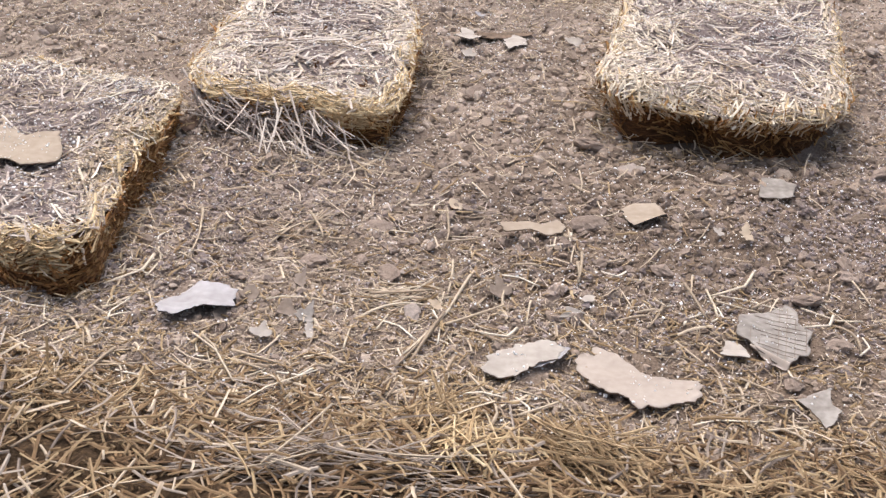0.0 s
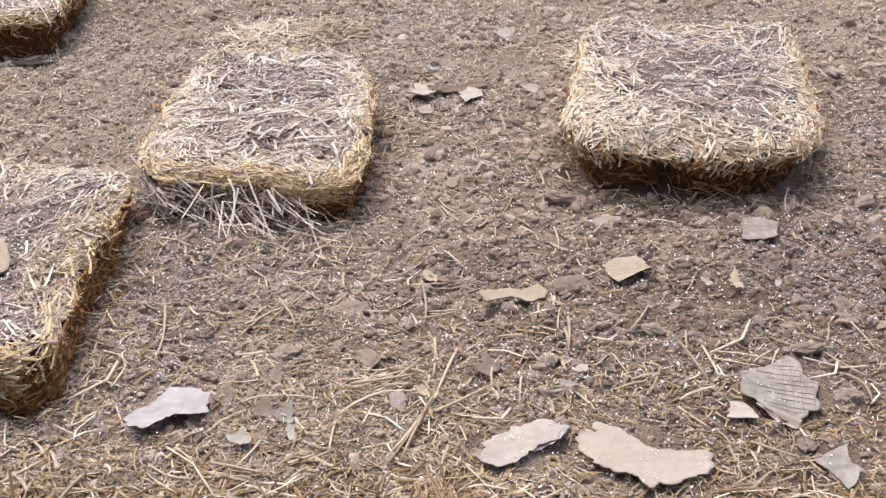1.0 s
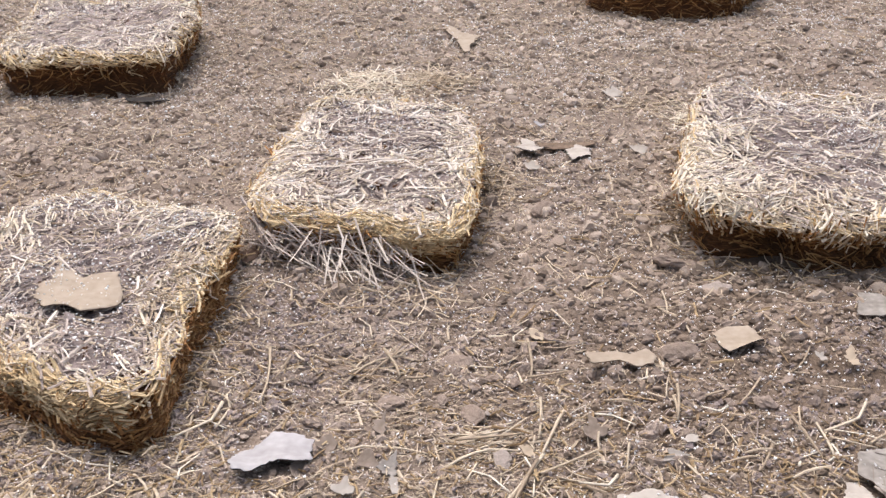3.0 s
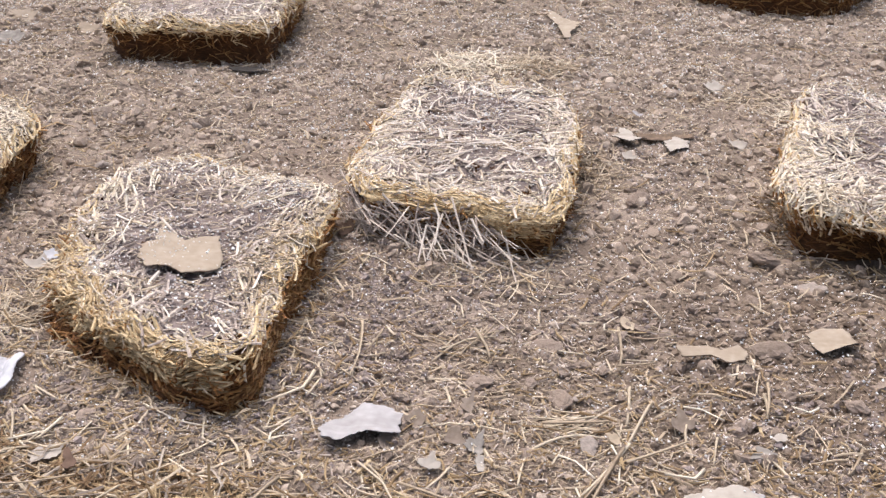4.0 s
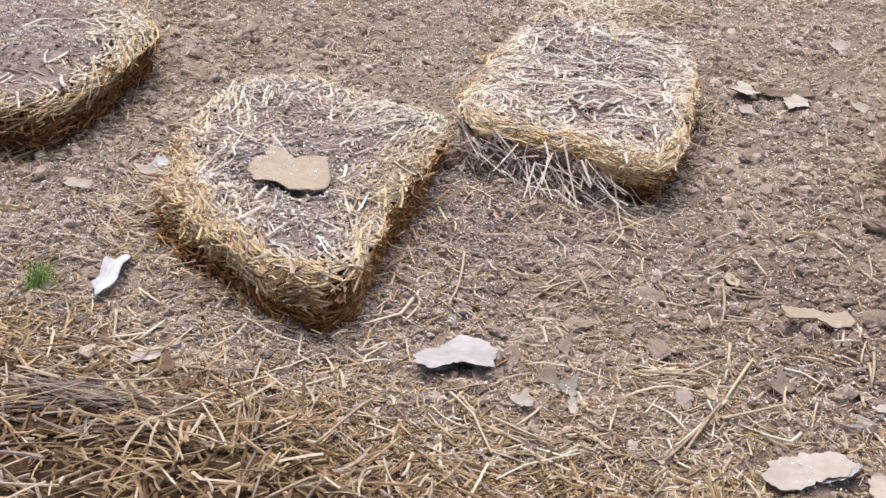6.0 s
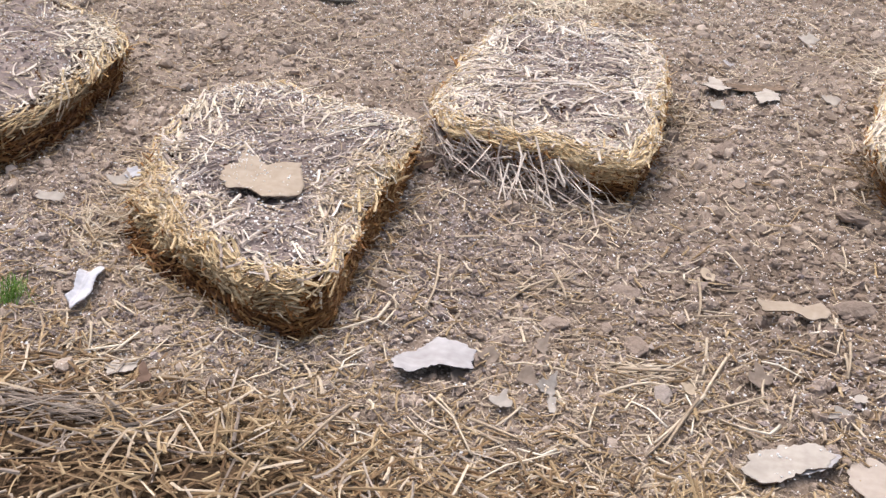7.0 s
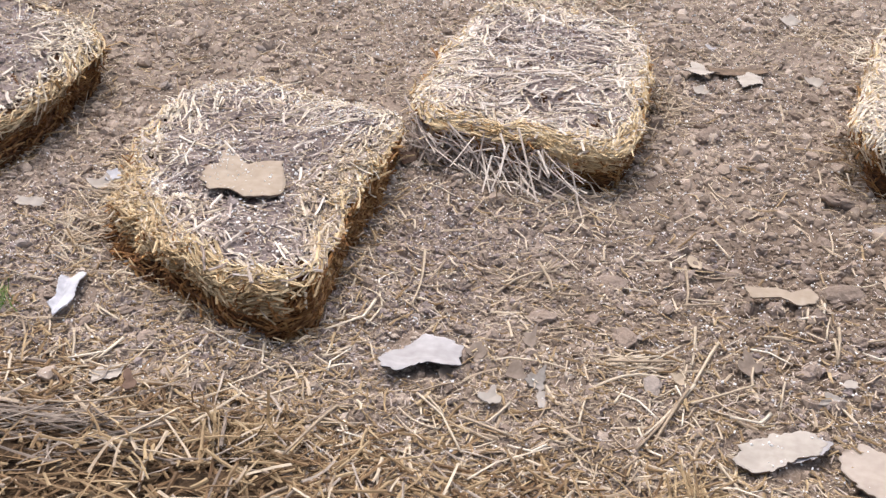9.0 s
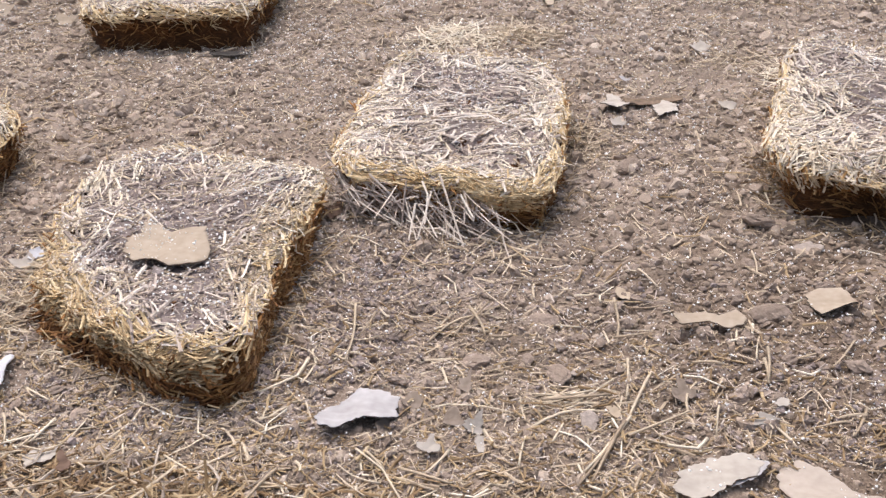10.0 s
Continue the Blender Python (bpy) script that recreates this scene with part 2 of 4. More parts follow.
def lumps(P, R, base, rough=0.22, squash=0.75, cuts=0):
    """Angular lumps of radius R at P, each turned, dented and broken off along some planes its own way."""
    v, f = base
    n = len(P)
    q = unit(RNG.normal(size=(n, 4)))
    a, b, c, d = q.T
    M = np.stack([1 - 2 * (c * c + d * d), 2 * (b * c - a * d), 2 * (b * d + a * c), 2 * (b * c + a * d), 1 - 2 * (b * b + d * d),
                  2 * (c * d - a * b), 2 * (b * d - a * c), 2 * (c * d + a * b), 1 - 2 * (b * b + c * c)], 1).reshape(n, 3, 3)
    shape = v[None] * (1 + RNG.normal(0, rough, (n, len(v), 1))) * RNG.uniform(0.55, 1.35, (n, 1, 3))
    for _ in range(cuts):
        d, far = unit(RNG.normal(size=(n, 1, 3))), RNG.uniform(0.45, 0.85, (n, 1))
        shape = shape - d * np.clip((shape * d).sum(2) - far, 0, 9)[..., None]
    V = np.einsum("nij,nkj->nki", M, shape) * R[:, None, None]
    V[..., 2] *= squash
    V = (V + P[:, None, :]).reshape(-1, 3)
    F = (f[None] + (np.arange(n) * len(v))[:, None, None]).reshape(-1, 3)
    return V, F


def on_plan(n, x0, x1, y0, y1, keep=None):
    """Random places on the plan inside the ground's dressed stretch; keep gives their chance."""
    x, y = RNG.uniform(x0, x1, n), RNG.uniform(y0, y1, n)
    ok = (x > -1.0 - 0.42 * y) & (x < 0.85 + 0.24 * y)
    if keep is not None:
        ok &= RNG.uniform(0, 1, n) < keep(x, y)
    return x[ok], y[ok]


def flat_dirs(n):
    a = RNG.uniform(0, 2 * math.pi, n)
    return np.stack([np.cos(a), np.sin(a), RNG.normal(0, 0.08, n)], 1)


def polar(points, n):
    """Radius of an outline about its middle, at n even angles."""
    p = np.array(points, float)
    c = p.mean(0)
    p = p - c
    q = np.roll(p, -1, 0)
    out = np.zeros(n)
    for k in range(n):
        a = 2 * math.pi * k / n
        d = np.array([math.cos(a), math.sin(a)])
        e = q - p
        den = d[0] * e[:, 1] - d[1] * e[:, 0]
        den = np.where(np.abs(den) < 1e-9, 1e-9, den)
        r = (p[:, 0] * e[:, 1] - p[:, 1] * e[:, 0]) / den
        s = (p[:, 0] * d[1] - p[:, 1] * d[0]) / den
        ok = (r > 0) & (s >= -1e-6) & (s <= 1 + 1e-6)
        out[k] = r[ok].max() if ok.any() else 0.05
    return c, out


# ---- ground ----
def spread(lo, hi, step, far):
    a = list(np.arange(lo, hi + step / 2, step))
    d, x, left, right = step * 2, 0, [], []
    while x < far:
        x += d
        d *= 1.5
        left.append(lo - x)
        right.append(hi + x)
    return np.array(left[::-1] + a + right)


gx, gy = spread(-3.3, 2.4, 0.0125, 600), spread(0.9, 6.7, 0.0125, 600)
X, Y = np.meshgrid(gx, gy)
V = np.stack([X, Y, height(X, Y)], -1).reshape(-1, 3)
i = (np.arange(len(gy) - 1)[:, None] * len(gx) + np.arange(len(gx) - 1)[None]).ravel()
ground = raw("ground", V, np.stack([i, i + 1, i + 1 + len(gx), i + len(gx)], 1), [SOIL], smooth=True)
tagged(ground, "dry grey-brown crumbly garden soil, bare and uneven", "ground", kind="structure")


# ---- straw bales ----
BALES, OUTLINES = [], []


def straw_bale(outline, H, label, seed, straw=1.0, soil=0.72, tip=(0.0, 0.0), singles=24, hang=None, under=0.035, sides=1.0, pale=1.0, shag=70, cover=1.0, slopes=(), mats=(), grey=None):
    """A slumped bale: packed core, soil cap, straw on top, rim and sides."""
    grey = grey or GREY
    c, R = polar(outline, 144)
    k = np.exp(-0.5 * (np.arange(-9, 10) / 1.9) ** 2)
    R = np.convolve(np.concatenate([R[-9:], R, R[:9]]), k / k.sum(), "valid")
    ang = np.linspace(0, 2 * math.pi, 145)[:-1]
    ex, ey = np.cos(ang) * R, np.sin(ang) * R
    R = R + 0.022 * (value_noise(ex, ey, 0.15, seed) - 0.5) + 0.02 * (value_noise(ex, ey, 0.05, seed + 1) - 0.5)
    hollow = 0.5 + 0.9 * value_noise(ex, ey, 0.16, seed + 3)
    S = np.array([0, 0.14, 0.3, 0.42, 0.52, 0.62, 0.74, 1.0])
    INSET = np.array([under, under, under * 0.92, under * 0.55, 0.0, 0.02, 0.075, 1.0])
    ZZ = np.array([-0.15, 0.14, 0.4, 0.6, 0.82, 0.96, 1.0, 1.02])

    def lean(a):
        """How far the side leans back towards the top, by direction."""
        return sum(by * np.clip(np.cos(a - to), 0, 1) ** 2 for to, by in slopes) + 0 * a

    def surf(a, s):
        r0 = np.interp(np.mod(a, 2 * math.pi), np.append(ang, 2 * math.pi), np.append(R, R[0]))
        # one side may lean back
        back = lean(a)
        tuck = np.interp(np.mod(a, 2 * math.pi), np.append(ang, 2 * math.pi), np.append(hollow, hollow[0]))
        ins = np.interp(s, S, INSET) * np.where(s < 0.52, tuck, 1.0) + back * np.clip(s / 0.6, 0, 1)
        inner = (s - 0.74) / 0.26
        r = np.where(s > 0.74, (r0 - 0.075 - back) * (1 - np.clip(inner, 0, 1)), r0 - ins)
        x, y = c[0] + np.cos(a) * r, c[1] + np.sin(a) * r
        z = np.interp(s, S, ZZ) * H
        top = np.clip((s - 0.4) / 0.3, 0, 1)
        z = z + top * (0.045 * (value_noise(x, y, 0.17, seed + 9) - 0.5) + 0.022 * (value_noise(x, y, 0.06, seed + 5) - 0.5))
        z = z + top * (tip[0] * (x - c[0]) + tip[1] * (y - c[1]))
        return np.stack([x, y, z], -1)

    def top_height(x, y):
        dx, dy = x - c[0], y - c[1]
        a, r = np.arctan2(dy, dx), np.hypot(dx, dy)
        r0 = np.interp(np.mod(a, 2 * math.pi), np.append(ang, 2 * math.pi), np.append(R, R[0]))
        r0 = r0 - lean(a)
        rimmed = np.interp(r - r0, [-0.075, -0.02, 0.0], [0.74, 0.62, 0.52])
        s = np.where(r < r0 - 0.075, 1 - 0.26 * r / np.maximum(r0 - 0.075, 0.01), rimmed)
        return surf(a, s)[..., 2]

    bale = tagged(new("straw_bale"), label, "straw bale", "straw bales")
    bale.location = (c[0], c[1], 0)
    put = []

    def part_of(name, V, F, mats, smooth=False, lab="", kind=""):
        ob = raw(name, V - np.array([c[0], c[1], 0]), F, mats, bale, smooth)
        if lab or kind:
            tagged(ob, lab, kind=kind)
        return ob

    ss = np.concatenate([np.linspace(0, 0.74, 17), np.linspace(0.78, 0.995, 14)])
    A, SS = np.meshgrid(ang, ss)
    V = surf(A, SS)
    V = V + (RNG.normal(0, 0.0035, V.shape))
    nr, na = len(ss), len(ang)
    i, j = np.meshgrid(np.arange(nr - 1), np.arange(na), indexing="ij")
    F = np.stack([i * na + j, i * na + (j + 1) % na, (i + 1) * na + (j + 1) % na, (i + 1) * na + j], -1).reshape(-1, 4)
    part_of("core", V.reshape(-1, 3), F, [CORE], True, "damp packed brown straw, darkened for shade")

    # soil cap with an uneven edge, over the middle of the top
    ss = np.linspace(0.68, 0.995, 16)
    A, SS = np.meshgrid(ang, ss)
    edge = soil * (0.5 + 0.75 * value_noise(np.cos(A) * 3, np.sin(A) * 3, 0.7, seed + 2))
    V = surf(A, 1 - (1 - SS) * np.clip(edge, 0.85, 1.05))
    V[..., 2] += 0.002 + 0.008 * value_noise(V[..., 0], V[..., 1], 0.02, seed)
    i, j = np.meshgrid(np.arange(len(ss) - 1), np.arange(na), indexing="ij")
    F = np.stack([i * na + j, i * na + (j + 1) % na, (i + 1) * na + (j + 1) % na, (i + 1) * na + j], -1).reshape(-1, 4)
    part_of("soil_cap", V.reshape(-1, 3), F, [POTTING], True, "dark potting soil strewn over the straw")

    def rim_gap(x, y):
        """How far inside the rim a place on the top lies."""
        a = np.arctan2(y - c[1], x - c[0])
        r0 = np.interp(np.mod(a, 2 * math.pi), np.append(ang, 2 * math.pi), np.append(R, R[0]))
        return r0 - lean(a) - np.hypot(x - c[0], y - c[1])

    def soily(x, y):
        """Share of strewn soil on the top: in patches, hardly any at the rim."""
        q = 0.6 * value_noise(x, y, 0.19, seed + 4) + 0.4 * value_noise(x, y, 0.06, seed + 6)
        return np.clip((q - 0.6 + 0.33 * soil) * 2.8, 0, 1) * np.clip((rim_gap(x, y) - 0.03) / 0.08, 0, 1)

    def on_top(n, gap, keep, up):
        """Places spread evenly over the top, kept by a chance."""
        m = R.max()
        x, y = c[0] + RNG.uniform(-m, m, n), c[1] + RNG.uniform(-m, m, n)
        ok = (rim_gap(x, y) > gap) & (RNG.uniform(0, 1, n) < keep(x, y))
        x, y = x[ok], y[ok]
        return np.stack([x, y, top_height(x, y) + up * RNG.uniform(0.7, 1.3, len(x))], 1)

    def combed(P, spread_by):
        """Directions that neighbouring stems share, with some scatter."""
        a = 26.0 * value_noise(P[:, 0], P[:, 1], 0.1, seed + 21) + RNG.normal(0, spread_by, len(P))
        return np.stack([np.cos(a), np.sin(a), RNG.normal(0, 0.08, len(P))], 1)

    P = on_top(int(9000 * soil), 0.03, lambda x, y: 0.15 + 0.85 * soily(x, y), 0.009)
    V, F = lumps(P, RNG.gamma(4, 0.0012, len(P)), OCTA)
    part_of("potting_mix", V, F, [POTTING], lab="dark potting soil crumbs", kind="stuff")
    P = on_top(int(13000 * straw), 0.0, lambda x, y: (0.2 + 0.75 * soily(x, y)) * (0.3 + 0.9 * value_noise(x, y, 0.09, seed + 8)), 0.02)
    V, F = lumps(P, RNG.gamma(5, 0.00034, len(P)) + 0.0003, OCTA, 0.15)
    part_of("perlite", V, F, [PERLITE], lab="white perlite grains", kind="stuff")

    # straw lying on the top
    bare = lambda x, y: 1 - 0.8 * soily(x, y)
    for many, tint, l0, l1, w0, w1, up, name, lab in (
            (1500 * cover, grey, 0.015, 0.08, 0.0028, 0.0058, 0.011, "top_straw", "weathered grey straw"),
            (450, TAN, 0.02, 0.09, 0.003, 0.006, 0.013, "top_straw", "tan straw"),
            (470 * pale, BLEACHED, 0.025, 0.11, 0.0034, 0.0075, 0.016, "pale_straw", "bleached pale straw")):
        P = on_top(int(many * straw), 0.02, bare, up)
        n = len(P)
        V, F = stalks(P, combed(P, 0.8), RNG.uniform(l0, l1, n), RNG.uniform(w0, w1, n) * 1.4, 0.07, 3, top_height, up * RNG.uniform(0.5, 1.4, n), tilt=0.06)
        part_of(name, V, F, [tint], lab=lab, kind="stuff")
    for tint, lab in ((grey, "grey straw chaff"), (PALE if pale > 1 else TAN, "pale straw chaff")):
        P = on_top(int(4200 * straw * cover), 0.01, lambda x, y: 0.6 + 0.4 * bare(x, y), 0.013)
        n = len(P)
        V, F = stalks(P, combed(P, 1.2), RNG.uniform(0.006, 0.026, n), RNG.uniform(0.0018, 0.0038, n), 0.0, 1)
        part_of("chaff", V, F, [tint], lab=lab, kind="stuff")

    # stems matted along rim, shoulder and sides, with some loose ends
    def hug(n, s0, s1, slope, l0, l1, w0, w1, off, loose, mat, name, lab, aim=0.0, sector=(0.0, 2 * math.pi)):
        n = int(n * straw)
        a, s, L, turn = RNG.uniform(*sector, n), RNG.uniform(s0, s1, n), RNG.uniform(l0, l1, n), RNG.normal(aim, slope * 0.4, n)
        t = np.linspace(-0.5, 0.5, 4)[None]
        r0 = np.interp(a, np.append(ang, 2 * math.pi), np.append(R, R[0]))
        # neighbouring stems lie much the same way
        turn = turn + slope * 2.6 * (value_noise(a * r0, s * 0.4, 0.055, seed + 17) + 0.5 * value_noise(a * r0, s * 0.4, 0.16, seed + 19) - 0.75)
        bow = RNG.normal(0, 0.25, (n, 1)) * (0.25 - t * t)
        A = a[:, None] + L[:, None] * (np.cos(turn)[:, None] * t - np.sin(turn)[:, None] * bow) / r0[:, None]
        SV = s[:, None] + L[:, None] * (np.sin(turn)[:, None] * t + np.cos(turn)[:, None] * bow) * np.where(s > 0.7, 1.1, 2.6)[:, None]
        SV = np.clip(SV, 0.02, 0.97)
        C = surf(A, SV)
        k = np.clip((0.66 - SV) / 0.2, 0, 1)
        nor = np.stack([np.cos(A) * k, np.sin(A) * k, 1.05 - k], -1)
        end = np.clip(t * np.sign(RNG.normal(size=(n, 1))) * 2 - 0.2, 0, 1)
        C = C + nor * (RNG.uniform(0.001, off, (n, 1)) + end * np.abs(RNG.normal(0, loose, (n, 1))))[..., None]
        V, F = tubes(C, RNG.uniform(w0, w1, n) * 1.3)
        V[:, 2] = np.maximum(V[:, 2], height(V[:, 0], V[:, 1]) + RNG.uniform(0.001, 0.006, len(V)))
        part_of(name, V, F, [mat], lab=lab, kind="stuff")

    hug(680 * pale, 0.57, 0.8, 1.0, 0.025, 0.09, 0.0034, 0.007, 0.013, 0.006, PALE, "rim_straw", "bleached straw along the rim")
    hug(620 * cover, 0.54, 0.84, 1.3, 0.02, 0.08, 0.003, 0.0062, 0.013, 0.006, grey, "rim_straw", "weathered straw along the rim")
    hug(420, 0.5, 0.66, 0.7, 0.03, 0.1, 0.0034, 0.007, 0.014, 0.01, GOLD, "golden_straw", "golden straw on the shoulder")
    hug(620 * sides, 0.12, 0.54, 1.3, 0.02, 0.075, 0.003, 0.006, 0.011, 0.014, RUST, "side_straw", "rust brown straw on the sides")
    hug(1000 * sides, 0.06, 0.5, 1.3, 0.02, 0.07, 0.0028, 0.0056, 0.014, 0.016, BROWN, "side_straw", "damp brown straw on the sides, darkened for shade")
    hug(90, 0.38, 0.58, 1.6, 0.03, 0.08, 0.003, 0.006, 0.016, 0.03, GOLD, "fringe", "loose golden straw fringe")
    hug(shag, 0.38, 0.6, 0.5, 0.03, 0.08, 0.0034, 0.0068, 0.018, 0.016, PALE, "shag", "pale straw drooping over the edge", math.pi / 2)
    hug(shag * 0.8, 0.34, 0.56, 0.5, 0.03, 0.08, 0.0034, 0.0066, 0.016, 0.016, RUST, "shag", "rust brown straw drooping over the edge", math.pi / 2)
    # stems fallen round the foot
    for many, tint, lab in ((150, AMBER, "amber straw fallen round the foot"), (130, TAN, "tan straw fallen round the foot")):
        n = int(many * straw)
        a = RNG.uniform(0, 2 * math.pi, n)
        r = np.interp(a, ang, R) + RNG.normal(0.0, 0.028, n)
        P = np.stack([c[0] + np.cos(a) * r, c[1] + np.sin(a) * r, 0 * a], 1)
        V, F = stalks(P, flat_dirs(n), RNG.gamma(3, 0.012, n) + 0.012, RNG.uniform(0.0026, 0.0056, n), 0.08, 3, height, RNG.uniform(0.004, 0.03, n), tilt=0.25)
        part_of("fallen_straw", V, F, [tint], lab=lab, kind="stuff")
    # matted stretches of one colour
    for a0, a1, s0, s1, many, tint, slant, l0, l1, lab in mats:
        hug(many, s0, s1, slant, l0, l1, 0.0026, 0.0058, 0.015, 0.008, tint, "matted_straw", lab, 0.0, (a0, a1))
    if hang:
        # loose grey stems sliding off one end towards the ground
        a0, a1, n = hang
        a = RNG.uniform(a0, a1, n)
        P = surf(a, RNG.uniform(0.15, 0.45, n)) + np.stack([np.cos(a), np.sin(a), 0 * a], 1) * RNG.uniform(0.01, 0.06, (n, 1))
        P[:, 2] = RNG.uniform(0.012, 0.1, n)
        D = np.stack([RNG.normal(0.55, 0.75, n), RNG.normal(-0.6, 0.5, n), RNG.normal(-0.55, 0.35, n)], 1)
        V, F = stalks(P, D, RNG.gamma(3.5, 0.022, n) + 0.025, RNG.uniform(0.0028, 0.006, n), 0.05, 3)
        V[:, 2] = np.maximum(V[:, 2], height(V[:, 0], V[:, 1]) + RNG.uniform(0.001, 0.008, len(V)))
        part_of("loose_straw", V, F, [GREY], lab="pale grey straw sliding off the end", kind="stuff")
        n = n // 7
        a = RNG.uniform(a0 + 0.45, a1 + 0.05, n)
        P = surf(a, RNG.uniform(0.15, 0.5, n)) + np.stack([np.cos(a), np.sin(a), 0 * a], 1) * RNG.uniform(0.04, 0.12, (n, 1))
        D = np.stack([RNG.normal(0.8, 0.6, n), RNG.normal(-0.7, 0.4, n), RNG.normal(-0.4, 0.3, n)], 1)
        V, F = stalks(P, D, RNG.gamma(4, 0.022, n) + 0.04, RNG.uniform(0.0034, 0.0066, n), 0.05, 3)
        V[:, 2] = np.maximum(V[:, 2], height(V[:, 0], V[:, 1]) + RNG.uniform(0.001, 0.008, len(V)))
        part_of("spilled_straw", V, F, [BLEACHED], lab="pale straw spilling to the ground", kind="stuff")
    for q in range(singles):
        a = RNG.uniform(0, 2 * math.pi)
        x, y, z = surf(np.array([a]), np.array([RNG.uniform(0.55, 0.9)]))[0]
        put.append((x - c[0], y - c[1], z + 0.022))
    BALES.append((bale, c, put, top_height))
    OUTLINES.append((c, R))
    return top_height


top_a = straw_bale([(-1.27, 2.13), (-0.97, 1.96), (-0.77, 1.855), (-0.64, 1.885), (-0.63, 2.35), (-0.675, 2.83), (-0.95, 2.92), (-1.26, 2.98), (-1.31, 2.5)],
                   0.135, "slumped straw bale with soil and torn cardboard on top", 11, 1.1, 0.85, pale=0.4, sides=0.8, under=0.04, slopes=((3.85, 0.11), (-0.15, 0.04)),
                   mats=((0.9, 2.5, 0.55, 0.84, 420, PALE, 1.1, 0.02, 0.07, "pale straw heaped on the far end"), (-0.9, 0.9, 0.56, 0.8, 420, TAN, 1.2, 0.02, 0.075, "tan straw along the edge"),
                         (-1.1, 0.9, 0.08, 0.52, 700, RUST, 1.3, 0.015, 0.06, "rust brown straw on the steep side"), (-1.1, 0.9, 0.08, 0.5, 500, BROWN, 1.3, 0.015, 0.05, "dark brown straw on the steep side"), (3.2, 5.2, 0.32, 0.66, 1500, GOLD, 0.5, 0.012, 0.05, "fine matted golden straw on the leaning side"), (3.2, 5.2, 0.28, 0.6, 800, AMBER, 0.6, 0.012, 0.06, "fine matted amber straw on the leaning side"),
                         (3.3, 4.7, 0.5, 0.7, 260, TAN, 0.5, 0.03, 0.09, "tan straw along the leaning edge")))
straw_bale([(-0.69, 2.87), (-0.56, 2.79), (-0.33, 2.745), (-0.1, 2.7), (-0.065, 2.86), (-0.085, 3.30), (-0.15, 3.76), (-0.41, 3.83), (-0.66, 3.77), (-0.70, 3.40)],
                   0.145, "pale straw bale with grey stems spilling off its end", 23, 1.15, 0.6, pale=1.6, hang=(3.95, 5.0, 210),
                   mats=((4.1, 5.6, 0.53, 0.66, 300, GOLD, 0.25, 0.03, 0.11, "golden straw along the front edge"), (3.9, 4.9, 0.2, 0.52, 260, GREY, 0.9, 0.03, 0.09, "grey straw on the front end"),
                         (4.85, 5.5, 0.34, 0.6, 380, GOLD, 1.2, 0.03, 0.1, "golden straw tumbling off the corner")))
straw_bale([(0.45, 3.03), (0.53, 2.88), (0.69, 2.8), (0.88, 2.785), (1.05, 2.795), (1.13, 2.94), (1.2, 3.42), (1.25, 3.80), (0.9, 3.93), (0.61, 3.95), (0.52, 3.45)],
           0.16, "pale straw bale with dark soil and a shaggy edge", 37, 1.15, under=0.1, sides=0.5, shag=420, pale=1.15,
           mats=((2.2, 4.3, 0.55, 0.86, 520, PALE, 1.2, 0.02, 0.07, "pale yellow straw along the edge"), (4.0, 5.5, 0.5, 0.8, 420, TAN, 1.3, 0.02, 0.07, "tan straw along the front edge")))
straw_bale([(-1.95, 4.18), (-1.6, 4.22), (-1.31, 4.27), (-1.34, 4.8), (-1.46, 5.2), (-2.15, 5.15), (-2.08, 4.7)],
           0.15, "straw bale with a brown front side darkened for shade", 41, 0.75, singles=8, under=0.04, sides=0.5, pale=1.2,
           mats=((3.9, 5.6, 0.5, 0.66, 260, GOLD, 0.7, 0.03, 0.1, "golden straw along the front edge"),))
straw_bale([(-1.66, 3.1), (-1.64, 2.75), (-1.64, 2.4), (-2.25, 2.25), (-2.45, 3.1), (-2.15, 3.45), (-1.85, 3.32)],
           0.15, "crumbling straw bale with a dark brown side", 53, 0.85, 0.5, singles=8, under=0.04, pale=0.5, sides=0.8, grey=OLD,
           mats=((0.0, 1.3, 0.58, 0.84, 300, PALE, 1.3, 0.02, 0.08, "pale straw on the far corner"), (-1.3, -0.3, 0.4, 0.6, 160, AMBER, 0.9, 0.03, 0.09, "amber straw along the foot"),
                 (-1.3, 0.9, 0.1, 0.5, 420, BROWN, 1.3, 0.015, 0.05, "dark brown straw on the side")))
straw_bale([(0.24, 5.7), (0.5, 5.52), (0.75, 5.46), (0.97, 5.55), (1.08, 5.85), (1.1, 6.4), (0.3, 6.45)],
           0.15, "straw bale standing far back on the soil", 67, 0.5, singles=0)

# ---- clods and crumbs of soil ----
CARDS = [(-0.41, 1.91, 0.1), (0.51, 1.72, 0.11), (0.29, 1.76, 0.08), (0.81, 1.89, 0.09), (0.72, 1.84, 0.035), (0.86, 1.7, 0.06), (0.29, 2.325, 0.06), (0.57, 2.43, 0.05),
         (0.05, 3.73, 0.07), (0.21, 3.67, 0.07), (0.14, 3.71, 0.1), (0.91, 2.6, 0.05), (-1.2, 1.95, 0.07), (-0.28, 5.15, 0.1)]


